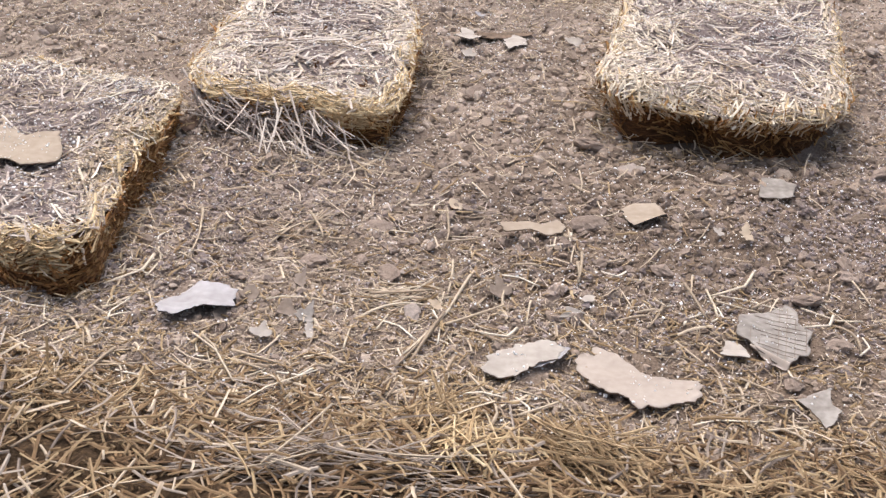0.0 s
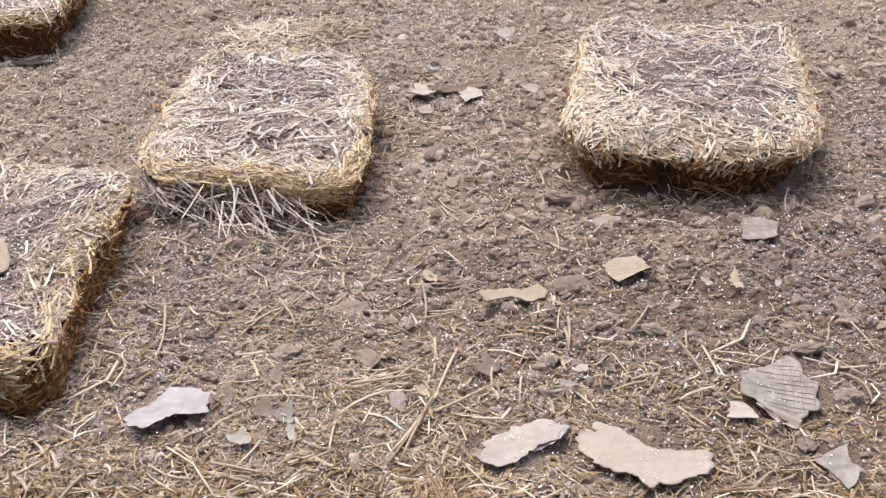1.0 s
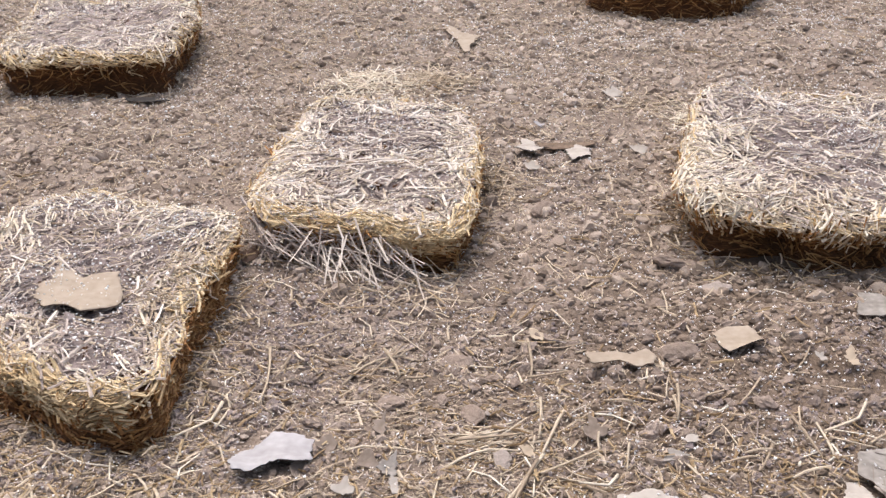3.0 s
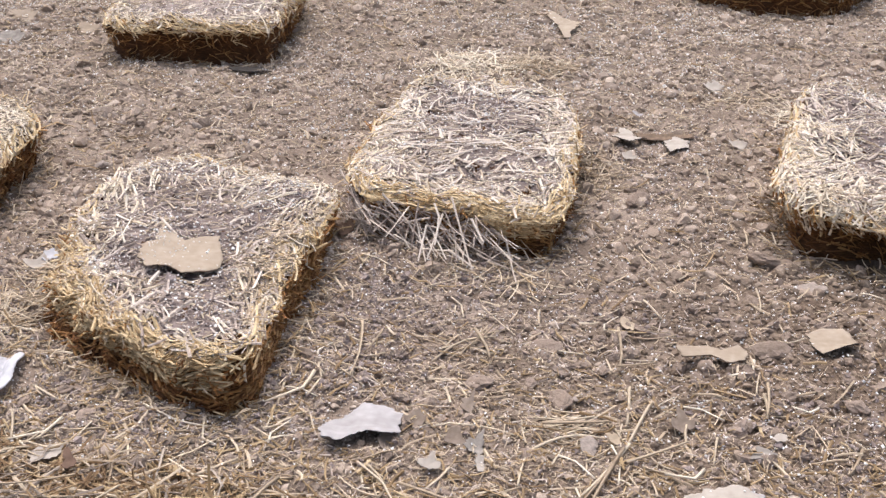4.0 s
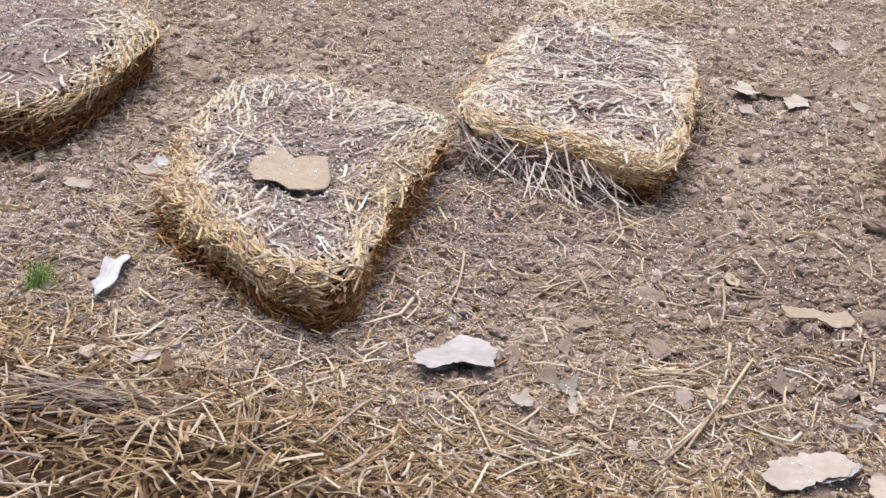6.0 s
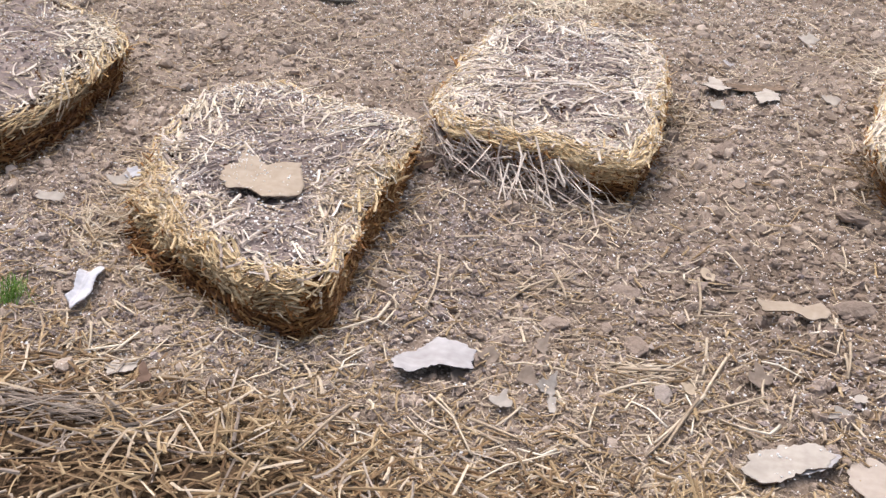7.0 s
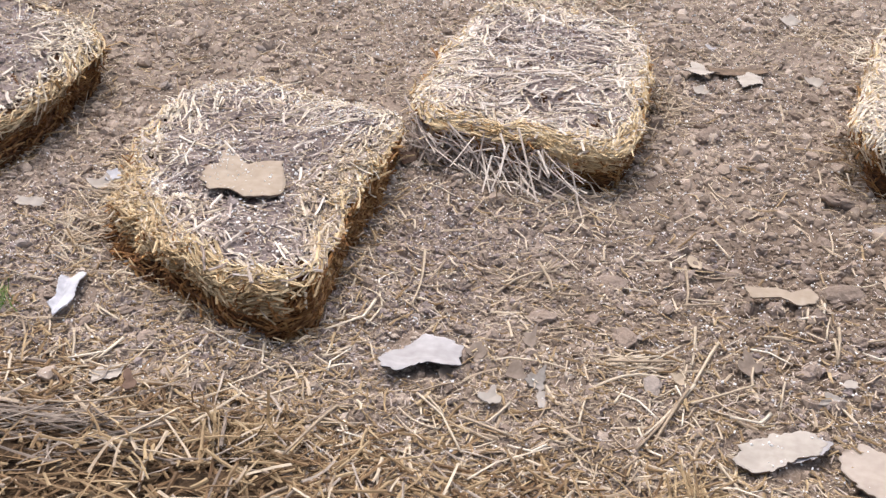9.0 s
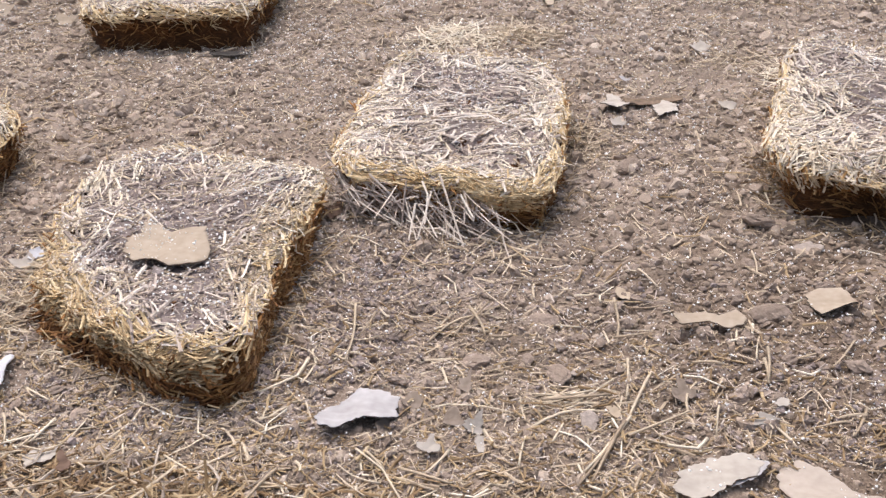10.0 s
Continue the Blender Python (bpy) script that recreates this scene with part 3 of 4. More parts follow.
def open_soil(x, y, cards=True):
    """True where neither a bale nor a sheet of cardboard covers the soil."""
    ok = np.ones(x.shape, bool)
    for c, R in OUTLINES:
        a, r = np.arctan2(y - c[1], x - c[0]), np.hypot(x - c[0], y - c[1])
        ok &= r > R[(np.mod(a, 2 * math.pi) / (2 * math.pi) * len(R)).astype(int) % len(R)] - 0.045
    if cards:
        for cx, cy, r in CARDS:
            ok &= np.hypot(x - cx, y - cy) > 0.92 * r
    return ok


def cloddy(x, y):
    """Share of clods by place: less under the straw, more in the open middle."""
    q = 0.3 + 0.9 * value_noise(x, y, 0.4, 31) + 0.5 * np.exp(-((x - 0.65) / 0.65) ** 2 - ((y - 2.5) / 0.38) ** 2)
    return q * np.clip((y - litter_edge(x) + 0.15) / 0.35, 0.1, 1)


CELL, GX0, GY0 = 0.005, -3.5, 0.9
TOPS = np.full((1240, 1220), -1.0)


def heap_up(x, y, z, r):
    """Notes how high the lumps stand, so that straw can lie over them."""
    i, j = ((y - GY0) / CELL).astype(int), ((x - GX0) / CELL).astype(int)
    for di in range(-4, 5):
        for dj in range(-4, 5):
            d = math.hypot(di, dj) * CELL
            m = d < r
            np.maximum.at(TOPS, (np.clip(i[m] + di, 0, 1239), np.clip(j[m] + dj, 0, 1219)), z[m] + 0.7 * np.sqrt(r[m] ** 2 - d * d))


def surface(x, y):
    """Height of the soil with its clods."""
    i = np.clip(((y - GY0) / CELL).astype(int), 0, 1239)
    j = np.clip(((x - GX0) / CELL).astype(int), 0, 1219)
    return np.maximum(height(x, y), TOPS[i, j])


x, y = on_plan(98000, -3.3, 2.3, 1.4, 6.5, lambda x, y: np.clip(0.3 + cloddy(x, y), 0, 1) * np.clip(1.6 - y * 0.24, 0.35, 1) * open_soil(x, y, False))
r = RNG.gamma(2.2, 0.0013, len(x)) + 0.0014 + 0.0007 * y
z = height(x, y) + r * 0.25
heap_up(x, y, z, r)
for near, base in (((y < 3.0) & (r > 0.0052), ICO1), ((y >= 3.0) | (r <= 0.0052), OCTA)):
    V, F = lumps(np.stack([x, y, z], 1)[near], r[near], base, 0.16)
    tagged(raw("soil_crumbs", V, F, [CLOD]), "small dry grey-brown soil crumbs covering the ground", "soil", kind="stuff")
x, y = on_plan(42000, -3.3, 2.3, 1.55, 6.5, lambda x, y: cloddy(x, y) ** 1.3 * np.clip(2.6 * value_noise(x, y, 0.07, 37) - 0.5, 0.12, 1.4) * open_soil(x, y) * np.clip(1.6 - 0.22 * y, 0.36, 1))
r = (RNG.gamma(2.4, 0.002, len(x)) + 0.0026) * np.where(RNG.uniform(0, 1, len(x)) < 0.09 + 0.12 * np.exp(-((x - 0.7) / 0.6) ** 2 - ((y - 2.7) / 0.8) ** 2), 2.0, 1.0) * (1 + 0.13 * (y - 2))
r = np.minimum(r, 0.0145 + 0.002 * y)
z = height(x, y) + r * 0.2
heap_up(x, y, z, r)
big = (r > 0.0075) & (y < 3.3)
CLOD_SHAPES = []
for q in range(8):
    V, F = lumps(np.zeros((1, 3)), np.array([1.15]), ICO3, 0.03, 0.85, 7)
    V = V * (1 + 0.5 * (value_noise(V[:, 0] + V[:, 2], V[:, 1] - V[:, 2], 0.6, q + 40)[:, None] - 0.5) + 0.3 * (value_noise(V[:, 0] - V[:, 2], V[:, 1], 0.22, q + 50)[:, None] - 0.5))
    ob = raw("clod_shape", V, F, [EARTH])
    CLOD_SHAPES.append(ob.data)
    bpy.data.objects.remove(ob)
picked = np.flatnonzero(big & (y < 2.6) & (x > -0.55) & (x < 1.05))
picked = picked[np.argsort(-r[picked])][:290]
for k in picked:
    ob = new("soil_clod", CLOD_SHAPES[int(k) % 8])
    ob.parent = ground
    ob.matrix_world = pose(x[k], y[k], z[k], RNG.uniform(-25, 25), RNG.uniform(-25, 25), RNG.uniform(0, 360)) @ Matrix.Diagonal((r[k], r[k], r[k], 1))
apart = np.zeros(len(x), bool)
apart[picked] = True
for some, base in ((big & ~apart, ICO2), (~big & ~apart, ICO1)):
    V, F = lumps(np.stack([x, y, z], 1)[some], r[some] * 1.15, base, 0.1 if base is ICO2 else 0.2, 0.85, 5 if base is ICO2 else 2)
    tagged(raw("soil_clods", V, F, [CLOD]), "dry grey-brown soil clods strewn over the ground", "soil", kind="stuff")

# single stems that can be picked out, one mesh for each of six shapes
STEMS = []
for q in range(6):
    V, F = stalks(np.zeros((1, 3)), np.array([[1.0, 0, 0]]), np.array([1.0]), np.array([0.04]), 0.03 + 0.016 * q, 5)
    ob = raw("stem_shape", V, F, [PALE if q == 2 else TAN], smooth=True)
    STEMS.append(ob.data)
    bpy.data.objects.remove(ob)
for bale, c, put, _ in BALES:
    for x, y, z in put:
        ob = new("straw_stalk", STEMS[int(RNG.integers(6))])
        ob.parent = bale
        s = RNG.uniform(0.08, 0.16)
        ob.matrix_local = pose(x, y, z, 0, RNG.uniform(-6, 6), RNG.uniform(0, 360)) @ Matrix.Diagonal((s, 0.12, 0.12, 1))


def straw_stalk(x0, y0, x1, y1, wide=1.0, up=0.006, kind=None):
    """One loose stem on the soil from one end to the other."""
    L = math.hypot(x1 - x0, y1 - y0)
    z0, z1 = float(surface(np.array(x0), np.array(y0))) + up, float(surface(np.array(x1), np.array(y1))) + up
    ob = new("straw_stalk", STEMS[int(RNG.integers(6)) if kind is None else kind])
    ob.matrix_world = pose((x0 + x1) / 2, (y0 + y1) / 2, (z0 + z1) / 2, 0, -math.degrees(math.atan2(z1 - z0, L)), math.degrees(math.atan2(y1 - y0, x1 - x0))) @ Matrix.Diagonal((L, 0.145 * wide, 0.145 * wide, 1))
    return tagged(ob, "single loose dry straw stalk lying on the soil", "straw", "loose straw stalks")


for row in [(-0.53, 2.06, -0.59, 1.92), (-0.49, 2.31, -0.46, 2.06), (0.09, 2.40, 0.10, 2.21), (-0.33, 2.22, -0.20, 2.32), (-0.23, 2.31, -0.18, 2.19),
            (-0.18, 2.19, -0.13, 2.21), (-0.07, 1.90, 0.08, 1.97), (-0.05, 1.96, 0.08, 2.0), (0.12, 2.14, 0.12, 1.98), (0.17, 2.10, 0.12, 1.92),
            (0.12, 1.90, 0.04, 1.70), (0.13, 1.92, 0.05, 1.74), (0.11, 1.88, 0.06, 1.72), (0.15, 1.75, 0.12, 1.62), (0.28, 1.85, 0.21, 1.80),
            (-0.64, 2.34, -0.60, 1.96), (0.40, 2.31, 0.35, 2.20), (0.40, 2.17, 0.40, 2.06), (0.31, 2.12, 0.25, 2.17)]:
    straw_stalk(*row, 1.35, 0.012)
for row in [(0.83, 2.92, 0.73, 2.75), (0.59, 2.25, 0.53, 2.13), (0.80, 2.14, 0.70, 2.01), (0.95, 2.0, 0.88, 1.92), (0.95, 2.0, 0.99, 1.89), (0.58, 2.0, 0.54, 1.89),
            (0.41, 2.21, 0.40, 2.07), (0.63, 2.09, 0.66, 1.93), (0.13, 2.13, 0.12, 1.95)]:
    straw_stalk(*row, 1.3, 0.012)
for row in [(-0.50, 1.65, -0.55, 1.49), (-0.84, 1.54, -1.02, 1.48), (-0.76, 1.55, -0.83, 1.38), (-0.83, 1.5, -0.94, 1.49), (-0.04, 1.4, -0.21, 1.36),
            (0.17, 1.35, 0.02, 1.34), (-0.05, 1.33, -0.17, 1.25), (-0.05, 1.5, -0.13, 1.27), (-0.5, 1.38, -0.56, 1.29)]:
    straw_stalk(*row, 1.2, 0.045)


# ---- torn cardboard and scraps ----
def torn_sheet(name, outline, label, top, back, z=0.0, lift=None, thick=0.0025, jag=0.005, seed=1, category="cardboard scrap", base=height, parent=None, specks=0):
    """A torn flat scrap with ragged edges; lift raises it by the place on it."""
    n, rings = 110, 9
    c, R = polar(outline, n)
    a = np.linspace(0, 2 * math.pi, n + 1)[:-1]
    px, py = np.cos(a) * R, np.sin(a) * R
    R = R + jag * 2 * (value_noise(px, py, 0.016, seed) - 0.5) + jag * (value_noise(px, py, 0.006, seed + 1) - 0.5)
    f = (np.arange(1, rings + 1) / rings) ** 0.8
    u, v = np.cos(a)[None] * R[None] * f[:, None], np.sin(a)[None] * R[None] * f[:, None]
    u, v = np.append(u.ravel(), 0), np.append(v.ravel(), 0)
    zz = z + 0.006 * (value_noise(u, v, 0.045, seed + 3) - 0.5)
    if lift:
        zz = zz + lift(u, v)
    g = base(c[0] + u, c[1] + v)
    zz = zz + g.mean() + 0.25 * (g.max() - g.mean())
    m = len(u)
    T = np.stack([u, v, zz], 1)
    B = T - np.array([0, 0, thick])
    i, j = np.meshgrid(np.arange(rings - 1), np.arange(n), indexing="ij")
    q = np.stack([i * n + j, (i + 1) * n + j, (i + 1) * n + (j + 1) % n, i * n + (j + 1) % n], -1).reshape(-1, 4)
    j = np.arange(n)
    tri = np.stack([np.full(n, m - 1), j, (j + 1) % n, (j + 1) % n], 1)
    rim = np.stack([(rings - 1) * n + j, (rings - 1) * n + j + m, (rings - 1) * n + (j + 1) % n + m, (rings - 1) * n + (j + 1) % n], 1)
    bm = bmesh.new()
    vs = [bm.verts.new(p) for p in np.concatenate([T, B])]
    for faces, idx, flip, off in ((q, 0, False, 0), (tri, 0, False, 0), (q, 1, True, m), (tri, 1, True, m), (rim, 1, False, 0)):
        for face in faces:
            loop = list(dict.fromkeys(int(k) + off for k in face))
            if flip:
                loop = loop[::-1]
            fc = bm.faces.new([vs[k] for k in loop])
            fc.material_index, fc.smooth = idx, faces is not rim
    me = bpy.data.meshes.new(name)
    bm.to_mesh(me)
    bm.free()
    me.materials.append(top)
    me.materials.append(back)
    ob = new(name, me)
    ob.location = (c[0], c[1], 0)
    if specks:
        pick = RNG.integers(0, m, specks)
        P = T[pick] + np.stack([RNG.normal(0, 0.003, specks), RNG.normal(0, 0.003, specks), np.full(specks, 0.0012)], 1)
        W, G = lumps(P, RNG.gamma(4, 0.00035, specks) + 0.0004, OCTA, 0.15)
        tagged(raw("perlite", W, G, [PERLITE], ob), "white perlite grains", kind="stuff")
    if parent:
        ob.parent = parent
        ob.location = (c[0] - parent.location.x, c[1] - parent.location.y, 0)
        return tagged(ob, label)
    return tagged(ob, label, category, "torn scraps")


def blob(x, y, r, aspect=1.5, turn=0.0, seed=1, corners=6):
    """A ragged outline of that size."""
    out = []
    for k in range(corners):
        a = 2 * math.pi * k / corners
        q = r * float(RNG.uniform(0.45, 1.4))
        u, v = math.cos(a) * q * aspect, math.sin(a) * q
        out.append((x + u * math.cos(turn) - v * math.sin(turn), y + u * math.sin(turn) + v * math.cos(turn)))
    return out


torn_sheet("cardboard_piece", [(-1.007, 2.249), (-1.015, 2.301), (-1.0, 2.337), (-1.011, 2.399), (-0.968, 2.385), (-0.932, 2.355), (-0.892, 2.374), (-0.857, 2.388), (-0.84, 2.332), (-0.814, 2.278), (-0.804, 2.222), (-0.839, 2.195), (-0.879, 2.181), (-0.923, 2.212), (-0.943, 2.214), (-0.96, 2.191)],
           "torn tan cardboard piece lying on the straw bale", CARD_TAN, CARD_CORE, 0.023, lambda u, v: 0.003 * np.clip(-v / 0.08, 0, 1) + 0.005 * np.abs(np.sin(u * 24 + 0.6)), seed=3, base=top_a, specks=60)
torn_sheet("cardboard_piece", [(-0.476, 1.821), (-0.476, 1.87), (-0.462, 1.899), (-0.435, 1.921), (-0.41, 1.953), (-0.378, 1.956), (-0.326, 1.949), (-0.324, 1.899), (-0.318, 1.861), (-0.351, 1.843), (-0.381, 1.855), (-0.412, 1.832), (-0.431, 1.802), (-0.463, 1.803)],
           "torn white-faced cardboard curled up along one edge on the soil", CARD_WHITE, CHAR, 0.02,
           lambda u, v: 0.012 * np.clip(-v / 0.05, 0, 1) + 0.006 * np.sin(u * 45 + v * 25), seed=4, jag=0.008)
torn_sheet("cardboard_piece", [(0.386, 1.73), (0.399, 1.785), (0.429, 1.813), (0.467, 1.793), (0.51, 1.746), (0.54, 1.721), (0.583, 1.715), (0.629, 1.715), (0.628, 1.671), (0.615, 1.632), (0.575, 1.622), (0.535, 1.607), (0.502, 1.597), (0.482, 1.626), (0.449, 1.649), (0.425, 1.668), (0.401, 1.698)],
           "large torn pinkish tan cardboard piece flat on the soil", CARD_PINK, CARD_CORE, 0.012, lambda u, v: 0.008 * np.clip(-v / 0.08, -0.5, 1), seed=5, thick=0.003, jag=0.008, specks=26)
pale_card = torn_sheet("cardboard_piece", [(0.209, 1.708), (0.223, 1.751), (0.263, 1.786), (0.325, 1.812), (0.348, 1.802), (0.37, 1.787), (0.351, 1.749), (0.319, 1.728), (0.288, 1.701), (0.245, 1.679), (0.217, 1.684)],
           "torn pale cardboard piece with a peeled corner on the soil", CARD_CREAM, CARD_CORE, 0.011,
                       lambda u, v: 0.004 * np.clip(u / 0.07, 0, 1) + 0.003 * np.sin(u * 50), seed=6, jag=0.009, specks=14)
torn_sheet("peeled_layer", [(0.338, 1.8), (0.355, 1.805), (0.376, 1.787), (0.356, 1.745), (0.33, 1.735), (0.308, 1.722), (0.32, 1.752)], "greyish white peeled paper layer", CARD_WHITE, CARD_CORE, 0.017, lambda u, v: 0.1 * u, 0.0015, 0.006, 61, parent=pale_card)
grid_card = torn_sheet("cardboard_piece", [(0.727, 1.951), (0.793, 1.996), (0.839, 2.031), (0.857, 2.002), (0.856, 1.95), (0.878, 1.927), (0.855, 1.842), (0.8, 1.791), (0.777, 1.801), (0.747, 1.848), (0.719, 1.885)],
                       "torn grey cardboard with a dark mesh of lines pressed into it", CARD_GREY, CARD_CORE, 0.01, lambda u, v: 0.012 * np.clip(-u / 0.07, 0, 1), seed=7, specks=40)
torn_sheet("torn_edge", [(0.738, 1.85), (0.752, 1.856), (0.79, 1.82), (0.812, 1.785), (0.802, 1.772), (0.765, 1.81)], "rolled brown torn edge", CARD_PINK, CARD_CORE, 0.014, lambda u, v: 0.012 * np.clip(1 - ((u + v) / 0.012) ** 2, 0, 1), 0.002, 0.005, 62, parent=grid_card)
gc, gR = polar([(0.727, 1.951), (0.793, 1.996), (0.839, 2.031), (0.857, 2.002), (0.856, 1.95), (0.878, 1.927), (0.855, 1.842), (0.8, 1.791), (0.777, 1.801), (0.747, 1.848), (0.719, 1.885)], 72)
verts = [(v.co.x, v.co.y, v.co.z) for v in grid_card.data.vertices]
for way, count in ((radians(80), 11), (radians(-13), 12)):
    for k in range(count):
        d = (k - (count - 1) / 2) * 0.0185 + 0.0025 * math.sin(k * 2.3)
        dx, dy = math.cos(way), math.sin(way)
        line = []
        for t in np.linspace(-0.13, 0.13, 60):
            x, y = -dy * d + dx * t, dx * d + dy * t
            a = math.atan2(y, x) % (2 * math.pi)
            if math.hypot(x, y) < gR[int(a / (2 * math.pi) * 72) % 72] * 0.93 and x - 0.25 * y > -0.012 - 0.022 * (k % 3):
                z = min(verts, key=lambda p: (p[0] - x) ** 2 + (p[1] - y) ** 2 - p[2] * 0.001)[2]
                line.append((x, y, z + 0.0006))
        if len(line) > 4:
            line = line[::4] + [line[-1]]
            bm = bmesh.new()
            prev = None
            for x, y, z in line:
                pair = [bm.verts.new((x - dy * s, y + dx * s, z + h)) for s, h in ((-0.0006, 0), (-0.0006, 0.0006), (0.0006, 0.0006), (0.0006, 0))]
                if prev:
                    for e in range(3):
                        bm.faces.new((prev[e], pair[e], pair[e + 1], prev[e + 1]))
                prev = pair
            me = bpy.data.meshes.new("mesh_line")
            bm.to_mesh(me)
            bm.free()
            me.materials.append(LEAF)
            ob = new("mesh_line", me)
            ob.parent = grid_card
torn_sheet("cardboard_piece", [(0.695, 1.873), (0.717, 1.878), (0.733, 1.841), (0.734, 1.8), (0.675, 1.805)], "small cream cardboard scrap beside grey cardboard", CARD_CREAM, CARD_CORE, 0.008, lambda u, v: 0.01 * np.clip(-v / 0.03, 0, 1), seed=8, jag=0.003)
torn_sheet("cardboard_piece", [(0.812, 1.69), (0.845, 1.722), (0.881, 1.737), (0.875, 1.687), (0.888, 1.662), (0.872, 1.624), (0.847, 1.6), (0.844, 1.631), (0.827, 1.655)], "pale grey torn cardboard scrap flat on the soil", CARD_GREY, CARD_CORE, 0.012, seed=9, jag=0.004)
torn_sheet("cardboard_piece", [(0.215, 2.318), (0.279, 2.337), (0.315, 2.313), (0.346, 2.359), (0.37, 2.327), (0.362, 2.287), (0.32, 2.269), (0.291, 2.294), (0.224, 2.277)],
           "narrow torn tan cardboard strip on the soil", CARD_TAN, CARD_CORE, 0.022, seed=10, jag=0.004)
torn_sheet("cardboard_piece", [(0.504, 2.44), (0.535, 2.479), (0.592, 2.486), (0.615, 2.406), (0.61, 2.36), (0.583, 2.368), (0.534, 2.351), (0.516, 2.385)], "curled tan cardboard scrap lifted off the clods", CARD_TAN, CHAR, 0.014,
           lambda u, v: 0.03 * np.clip(-v / 0.05, 0, 1) * np.clip(0.5 + u / 0.08, 0, 1), seed=12, jag=0.004)
torn_sheet("cardboard_piece", [(-0.001, 3.669), (0.024, 3.776), (0.061, 3.764), (0.081, 3.703), (0.112, 3.69), (0.058, 3.631)], "pale torn cardboard scrap beside dark wet paper", CARD_CREAM, CHAR, 0.02, lambda u, v: 0.012 * np.clip(-v / 0.04, 0, 1), seed=13, jag=0.012)
torn_sheet("cardboard_piece", [(0.163, 3.7), (0.202, 3.743), (0.246, 3.713), (0.247, 3.649), (0.191, 3.613)], "small white torn cardboard scrap on the soil", CARD_CREAM, CHAR, 0.012, seed=14, jag=0.012)
torn_sheet("paper_strip", [(0.071, 3.765), (0.144, 3.763), (0.252, 3.805), (0.27, 3.755), (0.164, 3.703), (0.083, 3.702)], "dark wet paper strip between two cardboard scraps", CARD_CORE, CARD_CORE, 0.012, seed=15, category="paper")
torn_sheet("cardboard_piece", [(-0.377, 5.274), (-0.338, 5.313), (-0.286, 5.193), (-0.202, 5.142), (-0.22, 5.049), (-0.241, 5.004), (-0.221, 4.871), (-0.257, 4.898), (-0.308, 5.098)], "long narrow tan cardboard scrap far back on the soil", CARD_TAN, CARD_CORE, 0.014, seed=16, jag=0.014)
torn_sheet("cardboard_piece", [(0.88, 2.68), (0.922, 2.683), (0.963, 2.651), (0.942, 2.573), (0.908, 2.557), (0.856, 2.566)], "small square grey cardboard scrap on the clods", CARD_GREY, CARD_CORE, 0.014, seed=17, jag=0.003)
torn_sheet("cardboard_piece", blob(-0.97, 1.70, 0.03, 1.3, 0.2, 18), "pale cardboard scrap half under straw", CARD_CREAM, CARD_CORE, 0.01, seed=18)
x, y = (-1.37, 4.161)
torn_sheet("paper_strip", [(x - 0.09, y + 0.01), (x - 0.03, y + 0.035), (x + 0.05, y + 0.03), (x + 0.09, y), (x + 0.02, y - 0.02), (x - 0.06, y - 0.015)], "thin dark brown paper strip before a far bale", CHAR, CHAR, 0.014, seed=33, category="paper")
torn_sheet("tissue_scrap", [(-1.199, 1.874), (-1.206, 1.923), (-1.226, 1.982), (-1.215, 2.013), (-1.183, 2.016), (-1.174, 1.973), (-1.167, 1.936), (-1.149, 1.866), (-1.165, 1.836)],
           "crumpled white tissue strip on the soil", TISSUE, TISSUE, 0.016, lambda u, v: 0.016 * np.abs(np.sin(u * 60 + v * 14 + 0.7)) + 0.004 * np.sin(v * 60), seed=19, jag=0.004, category="tissue")
torn_sheet("plastic_scrap", blob(0.38, 1.94, 0.024, 1.1, 0.9, 21), "thin greyish plastic film scrap on the soil", CARD_GREY, CARD_GREY, 0.014, seed=21, thick=0.001, category="plastic scrap")
torn_sheet("plastic_scrap", blob(0.415, 1.99, 0.015, 1.4, 0.4, 22), "small whitish plastic film scrap on the soil", CARD_CREAM, CARD_CREAM, 0.016, seed=22, thick=0.001, category="plastic scrap")
SCRAPS = [
    (-0.3, 1.92, 0.018, 1.7, 1.3, 0.01, LEAF, "crumpled brown cardboard bit beside white cardboard"),
    (-0.33, 1.85, 0.016, 1.4, 0.2, 0.004, LEAF, "brown dead leaf beside white cardboard"),
    (-0.216, 1.893, 0.02, 1.3, 1.9, 0.008, LEAF, "curled brown dead leaf among straw"),
    (-0.205, 1.995, 0.016, 1.6, 1.3, 0.014, LEAF, "upright grey-brown dead leaf among clods"),
    (-0.165, 1.87, 0.018, 1.3, 0.4, 0.006, CARD_GREY, "curled grey dead leaf among straw"),
    (-0.24, 1.78, 0.018, 1.3, 0.5, 0.012, CARD_CREAM, "pale paper scrap among straw"),
    (-0.15, 1.81, 0.014, 1.2, 1.5, 0.012, CARD_CREAM, "pale paper scrap among straw"),
    (0.10, 1.935, 0.014, 1.3, 1.2, 0.016, YELLOW, "small yellowed leaf on the soil"),
    (0.23, 2.02, 0.022, 1.3, 1.0, 0.012, LEAF, "brown dead leaf on the soil"),
    (0.795, 2.32, 0.016, 1.8, 2.1, 0.018, YELLOW, "small orange-tan leaf on the soil"),
    (0.735, 2.35, 0.013, 1.2, 0.3, 0.018, CARD_CREAM, "tiny pale paper scrap on the soil"),
    (0.89, 2.335, 0.014, 1.4, 1.1, 0.018, CARD_CREAM, "tiny pale paper scrap on the soil"),
    (0.10, 2.42, 0.012, 1.3, 0.2, 0.02, YELLOW, "tiny tan husk on a straw stalk"),
]
